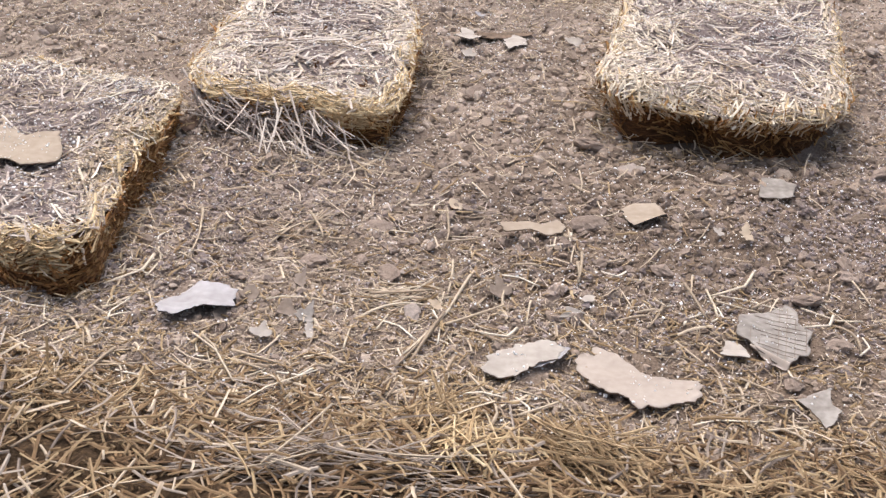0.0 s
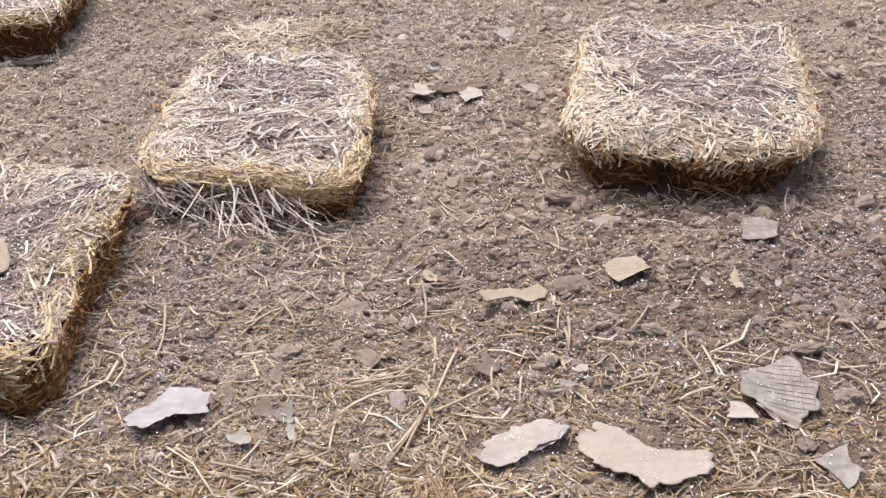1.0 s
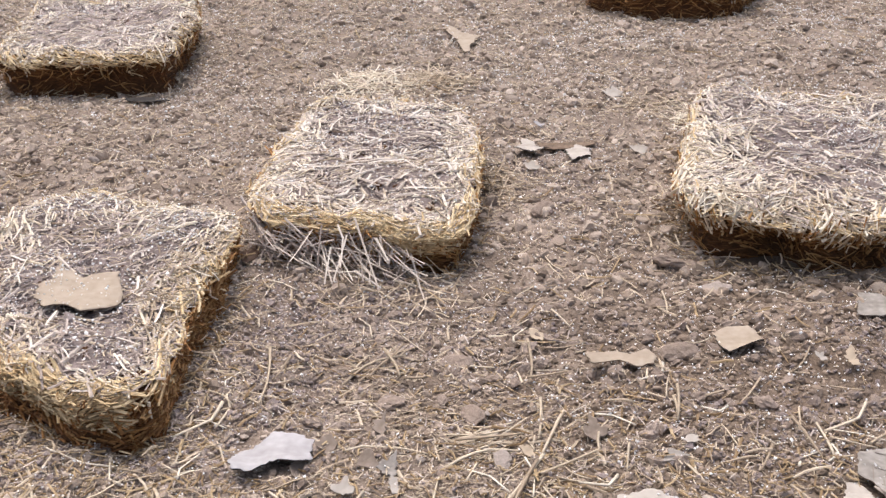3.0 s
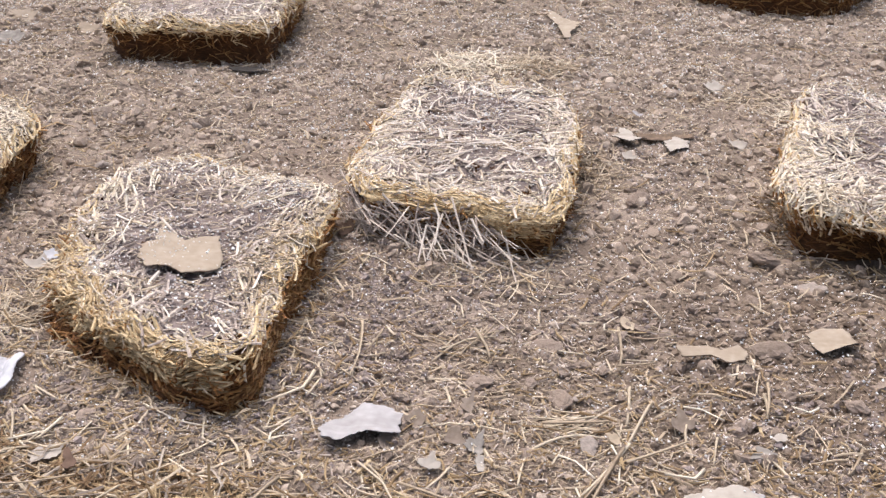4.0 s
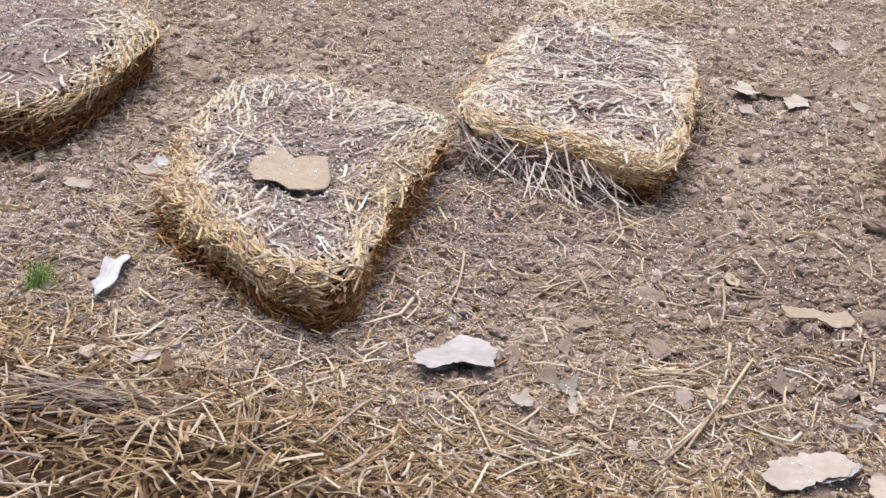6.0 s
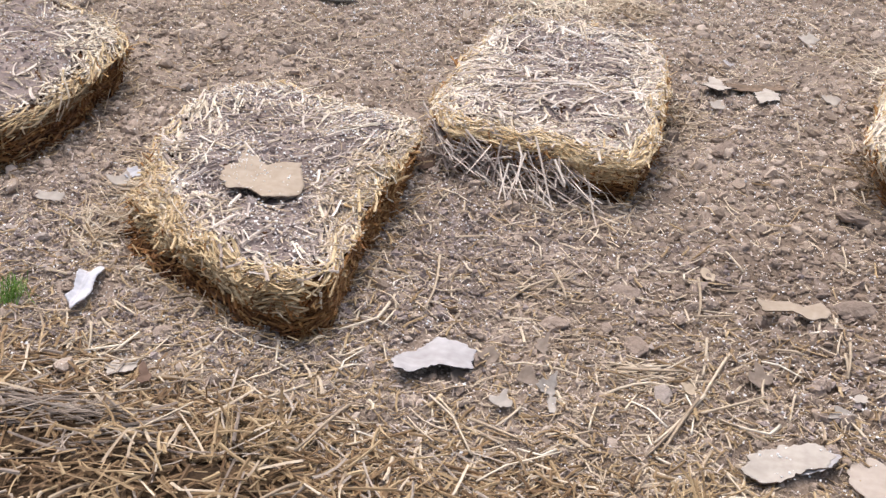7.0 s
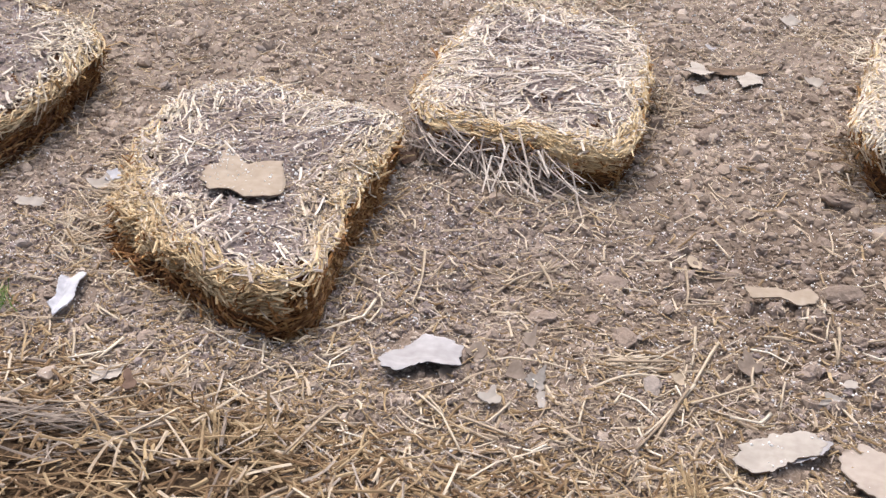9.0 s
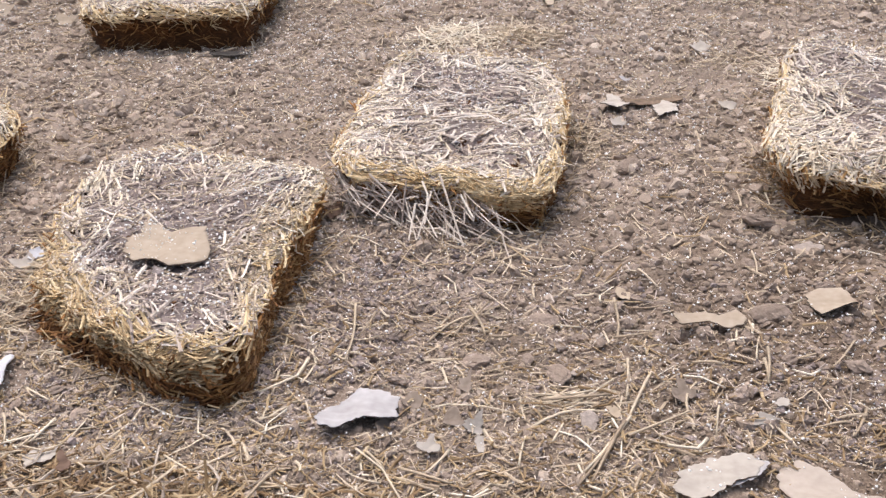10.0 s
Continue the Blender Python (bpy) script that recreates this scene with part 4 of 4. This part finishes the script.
SCRAPS_BEHIND = [
    (-0.90, 1.64, 0.015, 1.3, 2.2, 0.03, DARKLEAF, "reddish brown dead leaf on loose straw"),
    (-0.66, 2.79, 0.028, 1.5, 0.4, 0.012, DARKLEAF, "dark brown dead leaf beside the bale"),
    (-1.329, 2.39, 0.024, 1.2, 0.4, 0.045, CARD_CREAM, "pale grey scrap beside the bale"),
    (-1.32, 2.426, 0.018, 1.2, 0.4, 0.055, TISSUE, "small white scrap beside the bale"),
    (0.08, 3.96, 0.016, 1.2, 0.2, 0.014, CARD_WHITE, "tiny white paper scrap on the soil"),
    (0.33, 4.29, 0.03, 1.2, 1.2, 0.012, CARD_CREAM, "pale paper scrap on the soil"),
    (0.06, 3.54, 0.018, 1.3, 0.2, 0.012, CARD_CREAM, "small pale paper scrap on the soil"),
    (0.40, 3.72, 0.022, 1.3, 0.1, 0.012, CARD_CREAM, "pale paper scrap beside the bale"),
    (-1.472, 2.292, 0.024, 1.6, 0.1, 0.02, CARD_CREAM, "pale paper scrap on the soil"),
    (-2.533, 4.678, 0.04, 1.3, 0.3, 0.014, CARD_TAN, "tan cardboard scrap far back on the soil"),
    (-2.454, 4.387, 0.04, 1.4, 0.1, 0.008, CARD_GREY, "flat grey-tan cardboard scrap far back"),
    (-2.19, 4.58, 0.05, 1.2, 0.5, 0.014, CARD_TAN, "tan cardboard scrap beside the far bale"),
]
for k, (x, y, r, asp, turn, up, mat, lab) in enumerate(SCRAPS + SCRAPS_BEHIND):
    torn_sheet("leaf_scrap" if mat in (LEAF, YELLOW, DARKLEAF) else "paper_scrap", blob(x, y, r, asp, turn, 30 + k), lab, mat, mat, up,
               lambda u, v, q=r: 7 * min(1.0, 0.02 / q) * (u + v) ** 2 + 0.35 * v - 0.2 * u + 0.12 * np.minimum(np.abs(u - v), 0.02), 0.0012, 0.009, 40 + k, "dead leaf" if mat in (LEAF, YELLOW, DARKLEAF) else "paper scrap")

# ---- stones ----
STONES = []
for q in range(6):
    V, F = lumps(np.zeros((1, 3)), np.array([1.0]), ICO3, 0.045, 0.75)
    V = V * (1 + 0.7 * (value_noise(V[:, 0] + V[:, 2], V[:, 1] - V[:, 2], 0.7, q)[:, None] - 0.5) + 0.25 * (value_noise(V[:, 0] - V[:, 2], V[:, 1], 0.25, q + 3)[:, None] - 0.5))
    ob = raw("stone_shape", V, F, [STONE if q % 2 else EARTH], smooth=False)
    STONES.append(ob.data)
    bpy.data.objects.remove(ob)
LUMPS = [
    (-0.262, 2.389, 0.016, 0.8, 0), (-0.241, 2.524, 0.015, 0.5, 0), (-0.077, 2.296, 0.023, 0.7, 0), (-0.014, 2.223, 0.019, 0.9, 0), (0.014, 2.237, 0.015, 0.9, 0),
    (-0.093, 2.14, 0.013, 0.9, 0), (0.083, 2.418, 0.016, 0.9, 0), (0.044, 2.362, 0.012, 0.8, 0), (-0.171, 2.291, 0.014, 0.4, 1), (-0.016, 2.423, 0.011, 0.9, 1),
    (-0.198, 2.12, 0.025, 0.45, 0), (-0.024, 2.081, 0.024, 0.5, 0), (0.018, 2.086, 0.02, 0.4, 1), (0.058, 2.426, 0.008, 0.9, 0), (0.058, 2.213, 0.011, 0.8, 0),
    (0.065, 2.605, 0.015, 0.5, 0), (-1.486, 2.13, 0.019, 0.7, 1), (-1.381, 2.103, 0.023, 0.8, 1), (-1.043, 1.914, 0.02, 0.6, 0), (-0.957, 1.828, 0.017, 0.7, 0),
    (-1.109, 1.861, 0.013, 0.7, 0), (-1.233, 1.893, 0.015, 0.8, 0), (-1.232, 1.942, 0.012, 0.7, 0), (-1.513, 2.228, 0.014, 0.5, 1),
    (0.40, 2.63, 0.03, 0.6, 0), (0.05, 1.92, 0.026, 0.6, 1), (0.10, 3.19, 0.025, 0.7, 0), (1.40, 3.78, 0.04, 0.7, 1), (1.0, 2.17, 0.018, 0.8, 0), (1.01, 2.24, 0.02, 0.8, 0), (0.59, 2.16, 0.03, 0.8, 0),
]
LUMPS_BEHIND = [
    (0.93, 1.90, 0.022, 0.8, 0), (0.89, 2.06, 0.024, 0.7, 0), (0.45, 2.17, 0.022, 0.7, 0), (0.10, 2.44, 0.02, 0.9, 0), (0.42, 2.36, 0.028, 0.7, 0),
    (-1.35, 3.55, 0.022, 1.0, 1), (-1.5, 3.14, 0.018, 1.0, 1), (0.44, 2.84, 0.026, 0.9, 0), (0.5, 2.86, 0.03, 0.5, 0), (0.55, 2.73, 0.035, 0.4, 1),
    (1.2, 2.75, 0.025, 0.8, 0), (1.32, 3.1, 0.03, 0.8, 0),
]
for k, (x, y, r, flat, light) in enumerate(LUMPS + LUMPS_BEHIND):
    ob = new("stone", STONES[(2 * k + light) % 6])
    ob.matrix_world = pose(x, y, float(height(x, y)) + r * flat * 0.55, 0, 0, RNG.uniform(0, 360)) @ Matrix.Diagonal((r * 1.15, r * 0.9, r * flat, 1))
    tagged(ob, "pale grey garden stone on the soil" if light else "rounded grey-brown earth lump on the soil", "stone", "stones")

# ---- grass tuft ----
n = 90
P = np.stack([RNG.normal(-1.31, 0.014, n), RNG.normal(1.85, 0.014, n), np.full(n, 0.03)], 1)
D = np.stack([RNG.normal(0, 0.5, n), RNG.normal(0, 0.5, n), np.ones(n)], 1)
V, F = stalks(P, D, RNG.uniform(0.04, 0.075, n), RNG.uniform(0.0014, 0.0026, n), 0.1, 3, flat=0.3)
tagged(raw("grass_tuft", V, F, [GRASS]), "small fresh green grass tuft among straw", "grass", kind="stuff")

# ---- loose straw and crumbs on the ground ----
def clear_of_straw(x, y):
    """Little straw lies on the cloddy stretch in the open."""
    q = np.exp(-((x - 0.72) / 0.42) ** 2 - ((y - 2.3) / 0.34) ** 2) + 0.6 * np.exp(-((x - 1.15) / 0.3) ** 2 - ((y - 2.1) / 0.5) ** 2)
    return 1 - 0.9 * np.clip(q * (0.6 + 0.8 * value_noise(x, y, 0.12, 87)), 0, 1)


def spilled(x, y):
    """Share of grey potting mix spilled on the soil between and beside the bales."""
    q = 0 * x
    for cx, cy, rx, ry, much in ((-0.52, 2.3, 0.15, 0.35, 1), (1.22, 2.35, 0.2, 0.5, 1), (-1.4, 2.15, 0.16, 0.4, 1), (1.42, 3.2, 0.12, 0.4, 1), (-0.86, 1.84, 0.16, 0.07, 1),
                                 (-0.5, 1.98, 0.14, 0.18, 1), (1.0, 2.45, 0.16, 0.2, 1), (-1.12, 1.86, 0.2, 0.12, 0.8), (0.55, 2.0, 0.4, 0.25, 0.45), (-0.25, 2.5, 0.3, 0.2, 0.4), (0.1, 3.5, 0.2, 0.3, 0.3)):
        q = q + much * np.exp(-((x - cx) / rx) ** 2 - ((y - cy) / ry) ** 2)
    return np.clip(q * (0.5 + value_noise(x, y, 0.08, 83)), 0, 1)


x, y = on_plan(90000, -1.9, 1.8, 1.7, 3.8, lambda x, y: spilled(x, y) * 0.8 * open_soil(x, y))
V, F = lumps(np.stack([x, y, surface(x, y) + 0.001], 1), RNG.gamma(4, 0.0009, len(x)) + 0.001, OCTA, 0.18)
tagged(raw("potting_mix", V, F, [POTTING]), "grey potting mix crumbs spilled beside the bales", "soil", kind="stuff")


x, y = on_plan(82000, -3.3, 2.3, 1.5, 6.5, lambda x, y: (0.25 + 1.0 * value_noise(x, y, 0.3, 77) ** 2 + 0.8 * spilled(x, y)) * open_soil(x, y, False))
V, F = lumps(np.stack([x, y, surface(x, y) + RNG.uniform(0.002, 0.006, len(x))], 1), (RNG.gamma(5, 0.00031, len(x)) + 0.0004) * (1 + 0.16 * np.clip(y - 2.2, 0, 4)), OCTA, 0.15)
tagged(raw("perlite", V, F, [PERLITE]), "tiny white perlite grains sprinkled over the soil", "perlite", kind="stuff")


def strawy(x, y):
    """Share of loose straw by place: thick near the litter, thin further out."""
    d = y - litter_edge(x) + 0.12 * np.exp(-((x - 0.9) / 0.5) ** 2 - ((y - 2.4) / 0.4) ** 2) * 4
    clump = 0.45 + 1.1 * value_noise(x, y, 0.2, 53)
    return np.clip(np.exp(-d / 0.5) * clump + 0.12 + 0.35 * np.clip(value_noise(x, y, 0.33, 51) - 0.55, 0, 1), 0, 1)


x, y = on_plan(68000, -3.3, 2.3, 1.5, 6.5, lambda x, y: np.clip(strawy(x, y) + 0.27 + 0.45 * np.clip((y - 2.7) / 0.8, 0, 1) * np.clip(1.3 - x, 0, 1), 0, 1) * clear_of_straw(x, y) * open_soil(x, y))
n = len(x)
V, F = stalks(np.stack([x, y, 0 * x], 1), flat_dirs(n), RNG.gamma(2.5, 0.006, n) + 0.005, RNG.uniform(0.0016, 0.0042, n) * (1 + 0.12 * np.clip(y - 2.2, 0, 4)), 0.0, 1, surface, RNG.uniform(0.001, 0.006, n), tilt=0.1)
far = (y > 2.6) | (RNG.uniform(0, 1, n) < 0.5)
quads = np.array([[0, 4, 5, 1], [1, 5, 6, 2], [2, 6, 7, 3], [3, 7, 4, 0]])
for pick, tint, lab in ((~far, GREY, "short weathered straw chaff scattered on the soil"), (far, TAN, "short tan straw chaff scattered on the soil")):
    some = V.reshape(n, 8, 3)[pick]
    F = (np.arange(len(some))[:, None, None] * 8 + quads[None]).reshape(-1, 4)
    tagged(raw("straw_chaff", some.reshape(-1, 3), F, [tint]), lab, "straw", kind="stuff")
# fine fibres and crumbs between the clods close by
x, y = on_plan(24000, -1.9, 1.5, 1.5, 2.5, lambda x, y: np.clip(1.3 - (y - 1.6) / 0.8, 0.1, 1) * clear_of_straw(x, y) * open_soil(x, y))
n = len(x)
V, F = stalks(np.stack([x, y, 0 * x], 1), flat_dirs(n), RNG.gamma(3, 0.003, n) + 0.003, RNG.uniform(0.0012, 0.003, n), 0.0, 1, surface, RNG.uniform(0.001, 0.004, n), tilt=0.15)
tagged(raw("fine_chaff", V, F, [TAN]), "fine tan straw dust between the clods", "straw", kind="stuff")
x, y = on_plan(26000, -1.9, 1.5, 1.5, 2.6, lambda x, y: 0.75 * open_soil(x, y, False))
V, F = lumps(np.stack([x, y, height(x, y) + 0.001], 1), RNG.gamma(4, 0.0006, len(x)) + 0.001, OCTA, 0.18)
tagged(raw("fine_crumbs", V, F, [CLOD]), "fine grey-brown soil crumbs between the clods", "soil", kind="stuff")
# short broken straw, thickest around the cardboard in front
x, y = on_plan(11000, -1.7, 1.4, 1.4, 2.3, lambda x, y: np.clip(1.25 - (y - 1.4) / 0.8, 0, 1) * (0.25 + 0.75 * value_noise(x, y, 0.1, 91)) * clear_of_straw(x, y) * open_soil(x, y))
n = len(x)
V, F = stalks(np.stack([x, y, 0 * x], 1), flat_dirs(n), RNG.uniform(0.01, 0.04, n), RNG.uniform(0.0028, 0.0056, n), 0.08, 2, surface, RNG.uniform(0.001, 0.008, n), tilt=0.08)
tagged(raw("broken_straw", V, F, [AMBER]), "short broken amber straw lying thick on the soil", "straw", kind="stuff")
x, y = on_plan(15500, -3.3, 2.3, 1.45, 6.5, lambda x, y: strawy(x, y) * clear_of_straw(x, y) * open_soil(x, y))
n = len(x)
V, F = stalks(np.stack([x, y, 0 * x], 1), flat_dirs(n), RNG.gamma(3.5, 0.013, n) + 0.018, RNG.uniform(0.0034, 0.0074, n), 0.07, 3, surface, RNG.uniform(0.001, 0.01, n), tilt=0.04)
k = n // 2
tagged(raw("loose_straw", V[:k * 16], F[:k * 14], [AMBER]), "loose amber straw scattered on the soil", "straw", kind="stuff")
tagged(raw("loose_straw", V[k * 16:], F[k * 14:] - k * 16, [TAN]), "loose tan straw scattered on the soil", "straw", kind="stuff")


# foreground litter, several layers deep
def litter_back(x):
    """Where the litter ends towards the viewer; it thins out to both sides."""
    near = 0.98 + 0.16 * (value_noise(x, x * 0, 0.2, 17) - 0.5)
    out = np.clip((np.abs(x + 0.175) - 1.25) / 0.3, 0, 1)
    return near + out * out * (litter_edge(x) - 0.1 - near)


def litter(n, mat, l0, l1, w0, w1, z0, z1, name, label, where):
    x, y = RNG.uniform(-1.75, 1.4, n), RNG.uniform(0.9, 1.8, n)
    d = litter_edge(x) + RNG.normal(0, 0.045, n) - y
    ok = (d > 0) & (y > litter_back(x) + RNG.normal(-0.02, 0.04, n)) & (RNG.uniform(0, 1, n) < where(x, y))
    x, y, d = x[ok], y[ok], np.clip(d[ok] / 0.2, 0, 1)
    n = len(x)
    V, F = stalks(np.stack([x, y, 0 * x], 1), flat_dirs(n), RNG.uniform(l0, l1, n), RNG.uniform(w0, w1, n) * 1.35, 0.055, 3, height, (z0 + (z1 - z0) * RNG.uniform(0, 1, n)) * (0.3 + 0.7 * d), tilt=0.12)
    tagged(raw(name, V, F, [mat]), label, "straw", kind="stuff")


# near-black sheet added below the stems; its colour is the shade of the gaps
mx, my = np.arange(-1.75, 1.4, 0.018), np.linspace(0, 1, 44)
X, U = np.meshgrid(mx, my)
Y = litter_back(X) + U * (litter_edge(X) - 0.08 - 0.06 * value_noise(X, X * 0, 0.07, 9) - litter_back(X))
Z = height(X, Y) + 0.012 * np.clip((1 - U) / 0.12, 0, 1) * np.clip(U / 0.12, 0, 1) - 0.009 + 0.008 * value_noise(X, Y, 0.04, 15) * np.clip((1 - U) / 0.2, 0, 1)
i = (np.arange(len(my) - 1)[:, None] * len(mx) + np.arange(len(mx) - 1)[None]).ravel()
shade_ob = raw("straw_mat", np.stack([X, Y, Z], -1).reshape(-1, 3), np.stack([i, i + 1, i + 1 + len(mx), i + len(mx)], 1), [LITTER_SHADE], smooth=True)
tagged(shade_ob, "dark brown sheet added under the loose litter for shade", "straw", kind="stuff")
litter(2500, AMBER, 0.015, 0.05, 0.0026, 0.0056, 0.012, 0.04, "straw_litter", "short broken amber straw litter", lambda x, y: 0.2 + 0.8 * value_noise(x, y, 0.15, 66))
litter(900, TAN, 0.012, 0.04, 0.0026, 0.005, 0.012, 0.045, "straw_litter", "short broken tan straw litter", lambda x, y: 0.1 + 0.9 * value_noise(x, y, 0.18, 68))
litter(6000, BROWN_SHADE, 0.03, 0.11, 0.003, 0.006, 0.0, 0.024, "straw_litter", "brown straw at the bottom of the litter, darkened for shade", lambda x, y: 1 + 0 * x)
litter(2500, AMBER, 0.025, 0.1, 0.0028, 0.0058, 0.008, 0.062, "straw_litter", "amber straw litter in a loose tangle", lambda x, y: 0.15 + 0.85 * value_noise(x, y, 0.2, 62))
litter(700, OLD, 0.04, 0.13, 0.003, 0.0058, 0.015, 0.05, "straw_litter", "weathered grey straw litter", lambda x, y: 0.1 + 0.9 * value_noise(x, y, 0.25, 61))
litter(330, TAN, 0.04, 0.14, 0.0034, 0.0064, 0.025, 0.062, "straw_litter", "tan straw on top of the litter", lambda x, y: 0.3 + 0.7 * value_noise(x, y, 0.3, 63))


# tufts of straw that lie in small heaps
def heap(x, y, rx, ry, tall, n, mat, label, lean=(0.0, 0.0), l=(0.04, 0.14)):
    a, q = RNG.uniform(0, 2 * math.pi, n), RNG.uniform(0, 1, n) ** 0.6
    px, py = x + np.cos(a) * q * rx, y + np.sin(a) * q * ry
    P = np.stack([px, py, height(px, py) + RNG.uniform(0.004, 1, n) * tall * (1 - q * q)], 1)
    D = flat_dirs(n) * 0.7 + np.array([lean[0], lean[1], 0]) + np.stack([0 * a, 0 * a, RNG.normal(0, 0.15, n)], 1)
    V, F = stalks(P, D, RNG.uniform(*l, n), RNG.uniform(0.0028, 0.0058, n), 0.07, 3)
    V[:, 2] = np.maximum(V[:, 2], height(V[:, 0], V[:, 1]) + RNG.uniform(0.0, 0.006, len(V)))
    tagged(raw("straw_heap", V, F, [mat]), label, "straw", "small straw heaps", "stuff")


heap(-0.55, 4.35, 0.2, 0.17, 0.05, 280, PALE, "small heap of pale straw behind a bale")
heap(-0.32, 4.4, 0.15, 0.15, 0.05, 200, TAN, "small heap of brownish straw behind a bale")
heap(-0.26, 2.26, 0.11, 0.11, 0.015, 26, TAN, "thin golden straw tuft on the soil", (0.8, 0.2))
heap(0.149, 1.554, 0.07, 0.1, 0.05, 80, AMBER, "golden straw tuft at the edge of the litter", (0.35, 0.9))
heap(0.204, 1.425, 0.09, 0.1, 0.06, 90, GOLD, "golden straw tuft fanning out in the litter", (0.3, 0.8))
heap(-0.791, 1.582, 0.14, 0.06, 0.03, 90, BROWN_SHADE, "reddish brown straw in the litter", (0.8, -0.2), (0.03, 0.1))
heap(-0.638, 1.53, 0.08, 0.07, 0.05, 90, AMBER, "golden straw tuft at the edge of the litter", (0.5, 0.5))
heap(0.415, 1.451, 0.12, 0.1, 0.06, 160, AMBER, "grey-gold straw tuft in the litter", (0.9, -0.6))
heap(-0.03, 1.335, 0.28, 0.06, 0.05, 90, OLD, "weathered straw bundle in the litter", (1.6, 0.1), (0.12, 0.3))
heap(-1.0, 1.45, 0.22, 0.08, 0.06, 90, OLD, "weathered straw bundle in the litter", (1.6, 0.3), (0.12, 0.3))
heap(0.45, 4.2, 0.14, 0.12, 0.02, 50, TAN, "thin straw tuft on the soil", (0.8, 0.0))
heap(-1.75, 2.5, 0.12, 0.2, 0.07, 320, AMBER, "fallen golden straw at the foot of a bale", (-0.3, 1.0))
heap(0.49, 3.2, 0.05, 0.2, 0.03, 45, BROWN_SHADE, "brownish straw at the foot of a bale")
heap(-1.27, 2.4, 0.13, 0.36, 0.06, 300, TAN, "thin straw spilled beside a bale", (0.3, 0.3))
heap(-1.22, 3.03, 0.2, 0.1, 0.05, 170, PALE, "pale straw spilled behind a bale", (0.5, 0.0))
heap(0.62, 4.0, 0.1, 0.1, 0.06, 110, PALE, "pale straw spilled behind a bale", (0.0, 0.6))

# single stalks among the loose straw
x, y = on_plan(2400, -1.2, 1.1, 1.55, 2.7, lambda x, y: strawy(x, y) * open_soil(x, y) * 0.9)
for px, py in list(zip(x, y))[:330]:
    a, L = RNG.uniform(0, 2 * math.pi), RNG.gamma(4, 0.015) + 0.03
    if any(math.hypot(px - cx, py - cy) < r + L / 2 for cx, cy, r in CARDS):
        continue
    straw_stalk(px - math.cos(a) * L / 2, py - math.sin(a) * L / 2, px + math.cos(a) * L / 2, py + math.sin(a) * L / 2, RNG.uniform(0.7, 1.25))
heap(-0.02, 3.45, 0.09, 0.2, 0.02, 70, TAN, "thin straw fallen beside a bale")
heap(-0.25, 2.62, 0.2, 0.1, 0.02, 60, TAN, "thin straw fallen in front of a bale", (0.5, -0.3))
heap(0.05, 1.98, 0.12, 0.06, 0.015, 40, TAN, "thin straw tuft on the soil", (1.2, 0.1))

# thinner cover of crumbs and chaff on the soil all round
n = 26000
x, y = RNG.uniform(-6, 5, n), RNG.uniform(-3, 9, n)
out = ~((x > -1.0 - 0.42 * y) & (x < 0.85 + 0.24 * y) & (y > 1.2) & (y < 6.5))
x, y = x[out], y[out]
r = RNG.gamma(3, 0.0022, len(x)) + 0.003
V, F = lumps(np.stack([x, y, height(x, y) + r * 0.3], 1), r, OCTA, 0.18)
tagged(raw("soil_crumbs", V, F, [CLOD]), "sparse dry soil crumbs on the surrounding ground", "soil", kind="stuff")
n = 16000
P = np.stack([RNG.uniform(-6, 5, n), RNG.uniform(-3, 9, n), np.zeros(n)], 1)
P = P[(P[:, 1] < 1.0) | (P[:, 1] > 6.3) | (P[:, 0] < -1.2 - 0.42 * P[:, 1]) | (P[:, 0] > 1.0 + 0.24 * P[:, 1])]
V, F = stalks(P, flat_dirs(len(P)), RNG.uniform(0.02, 0.09, len(P)), RNG.uniform(0.002, 0.005, len(P)), 0.0, 1, height, 0.004)
tagged(raw("straw_chaff", V, F, [TAN]), "sparse straw chaff on the surrounding ground", "straw", kind="stuff")
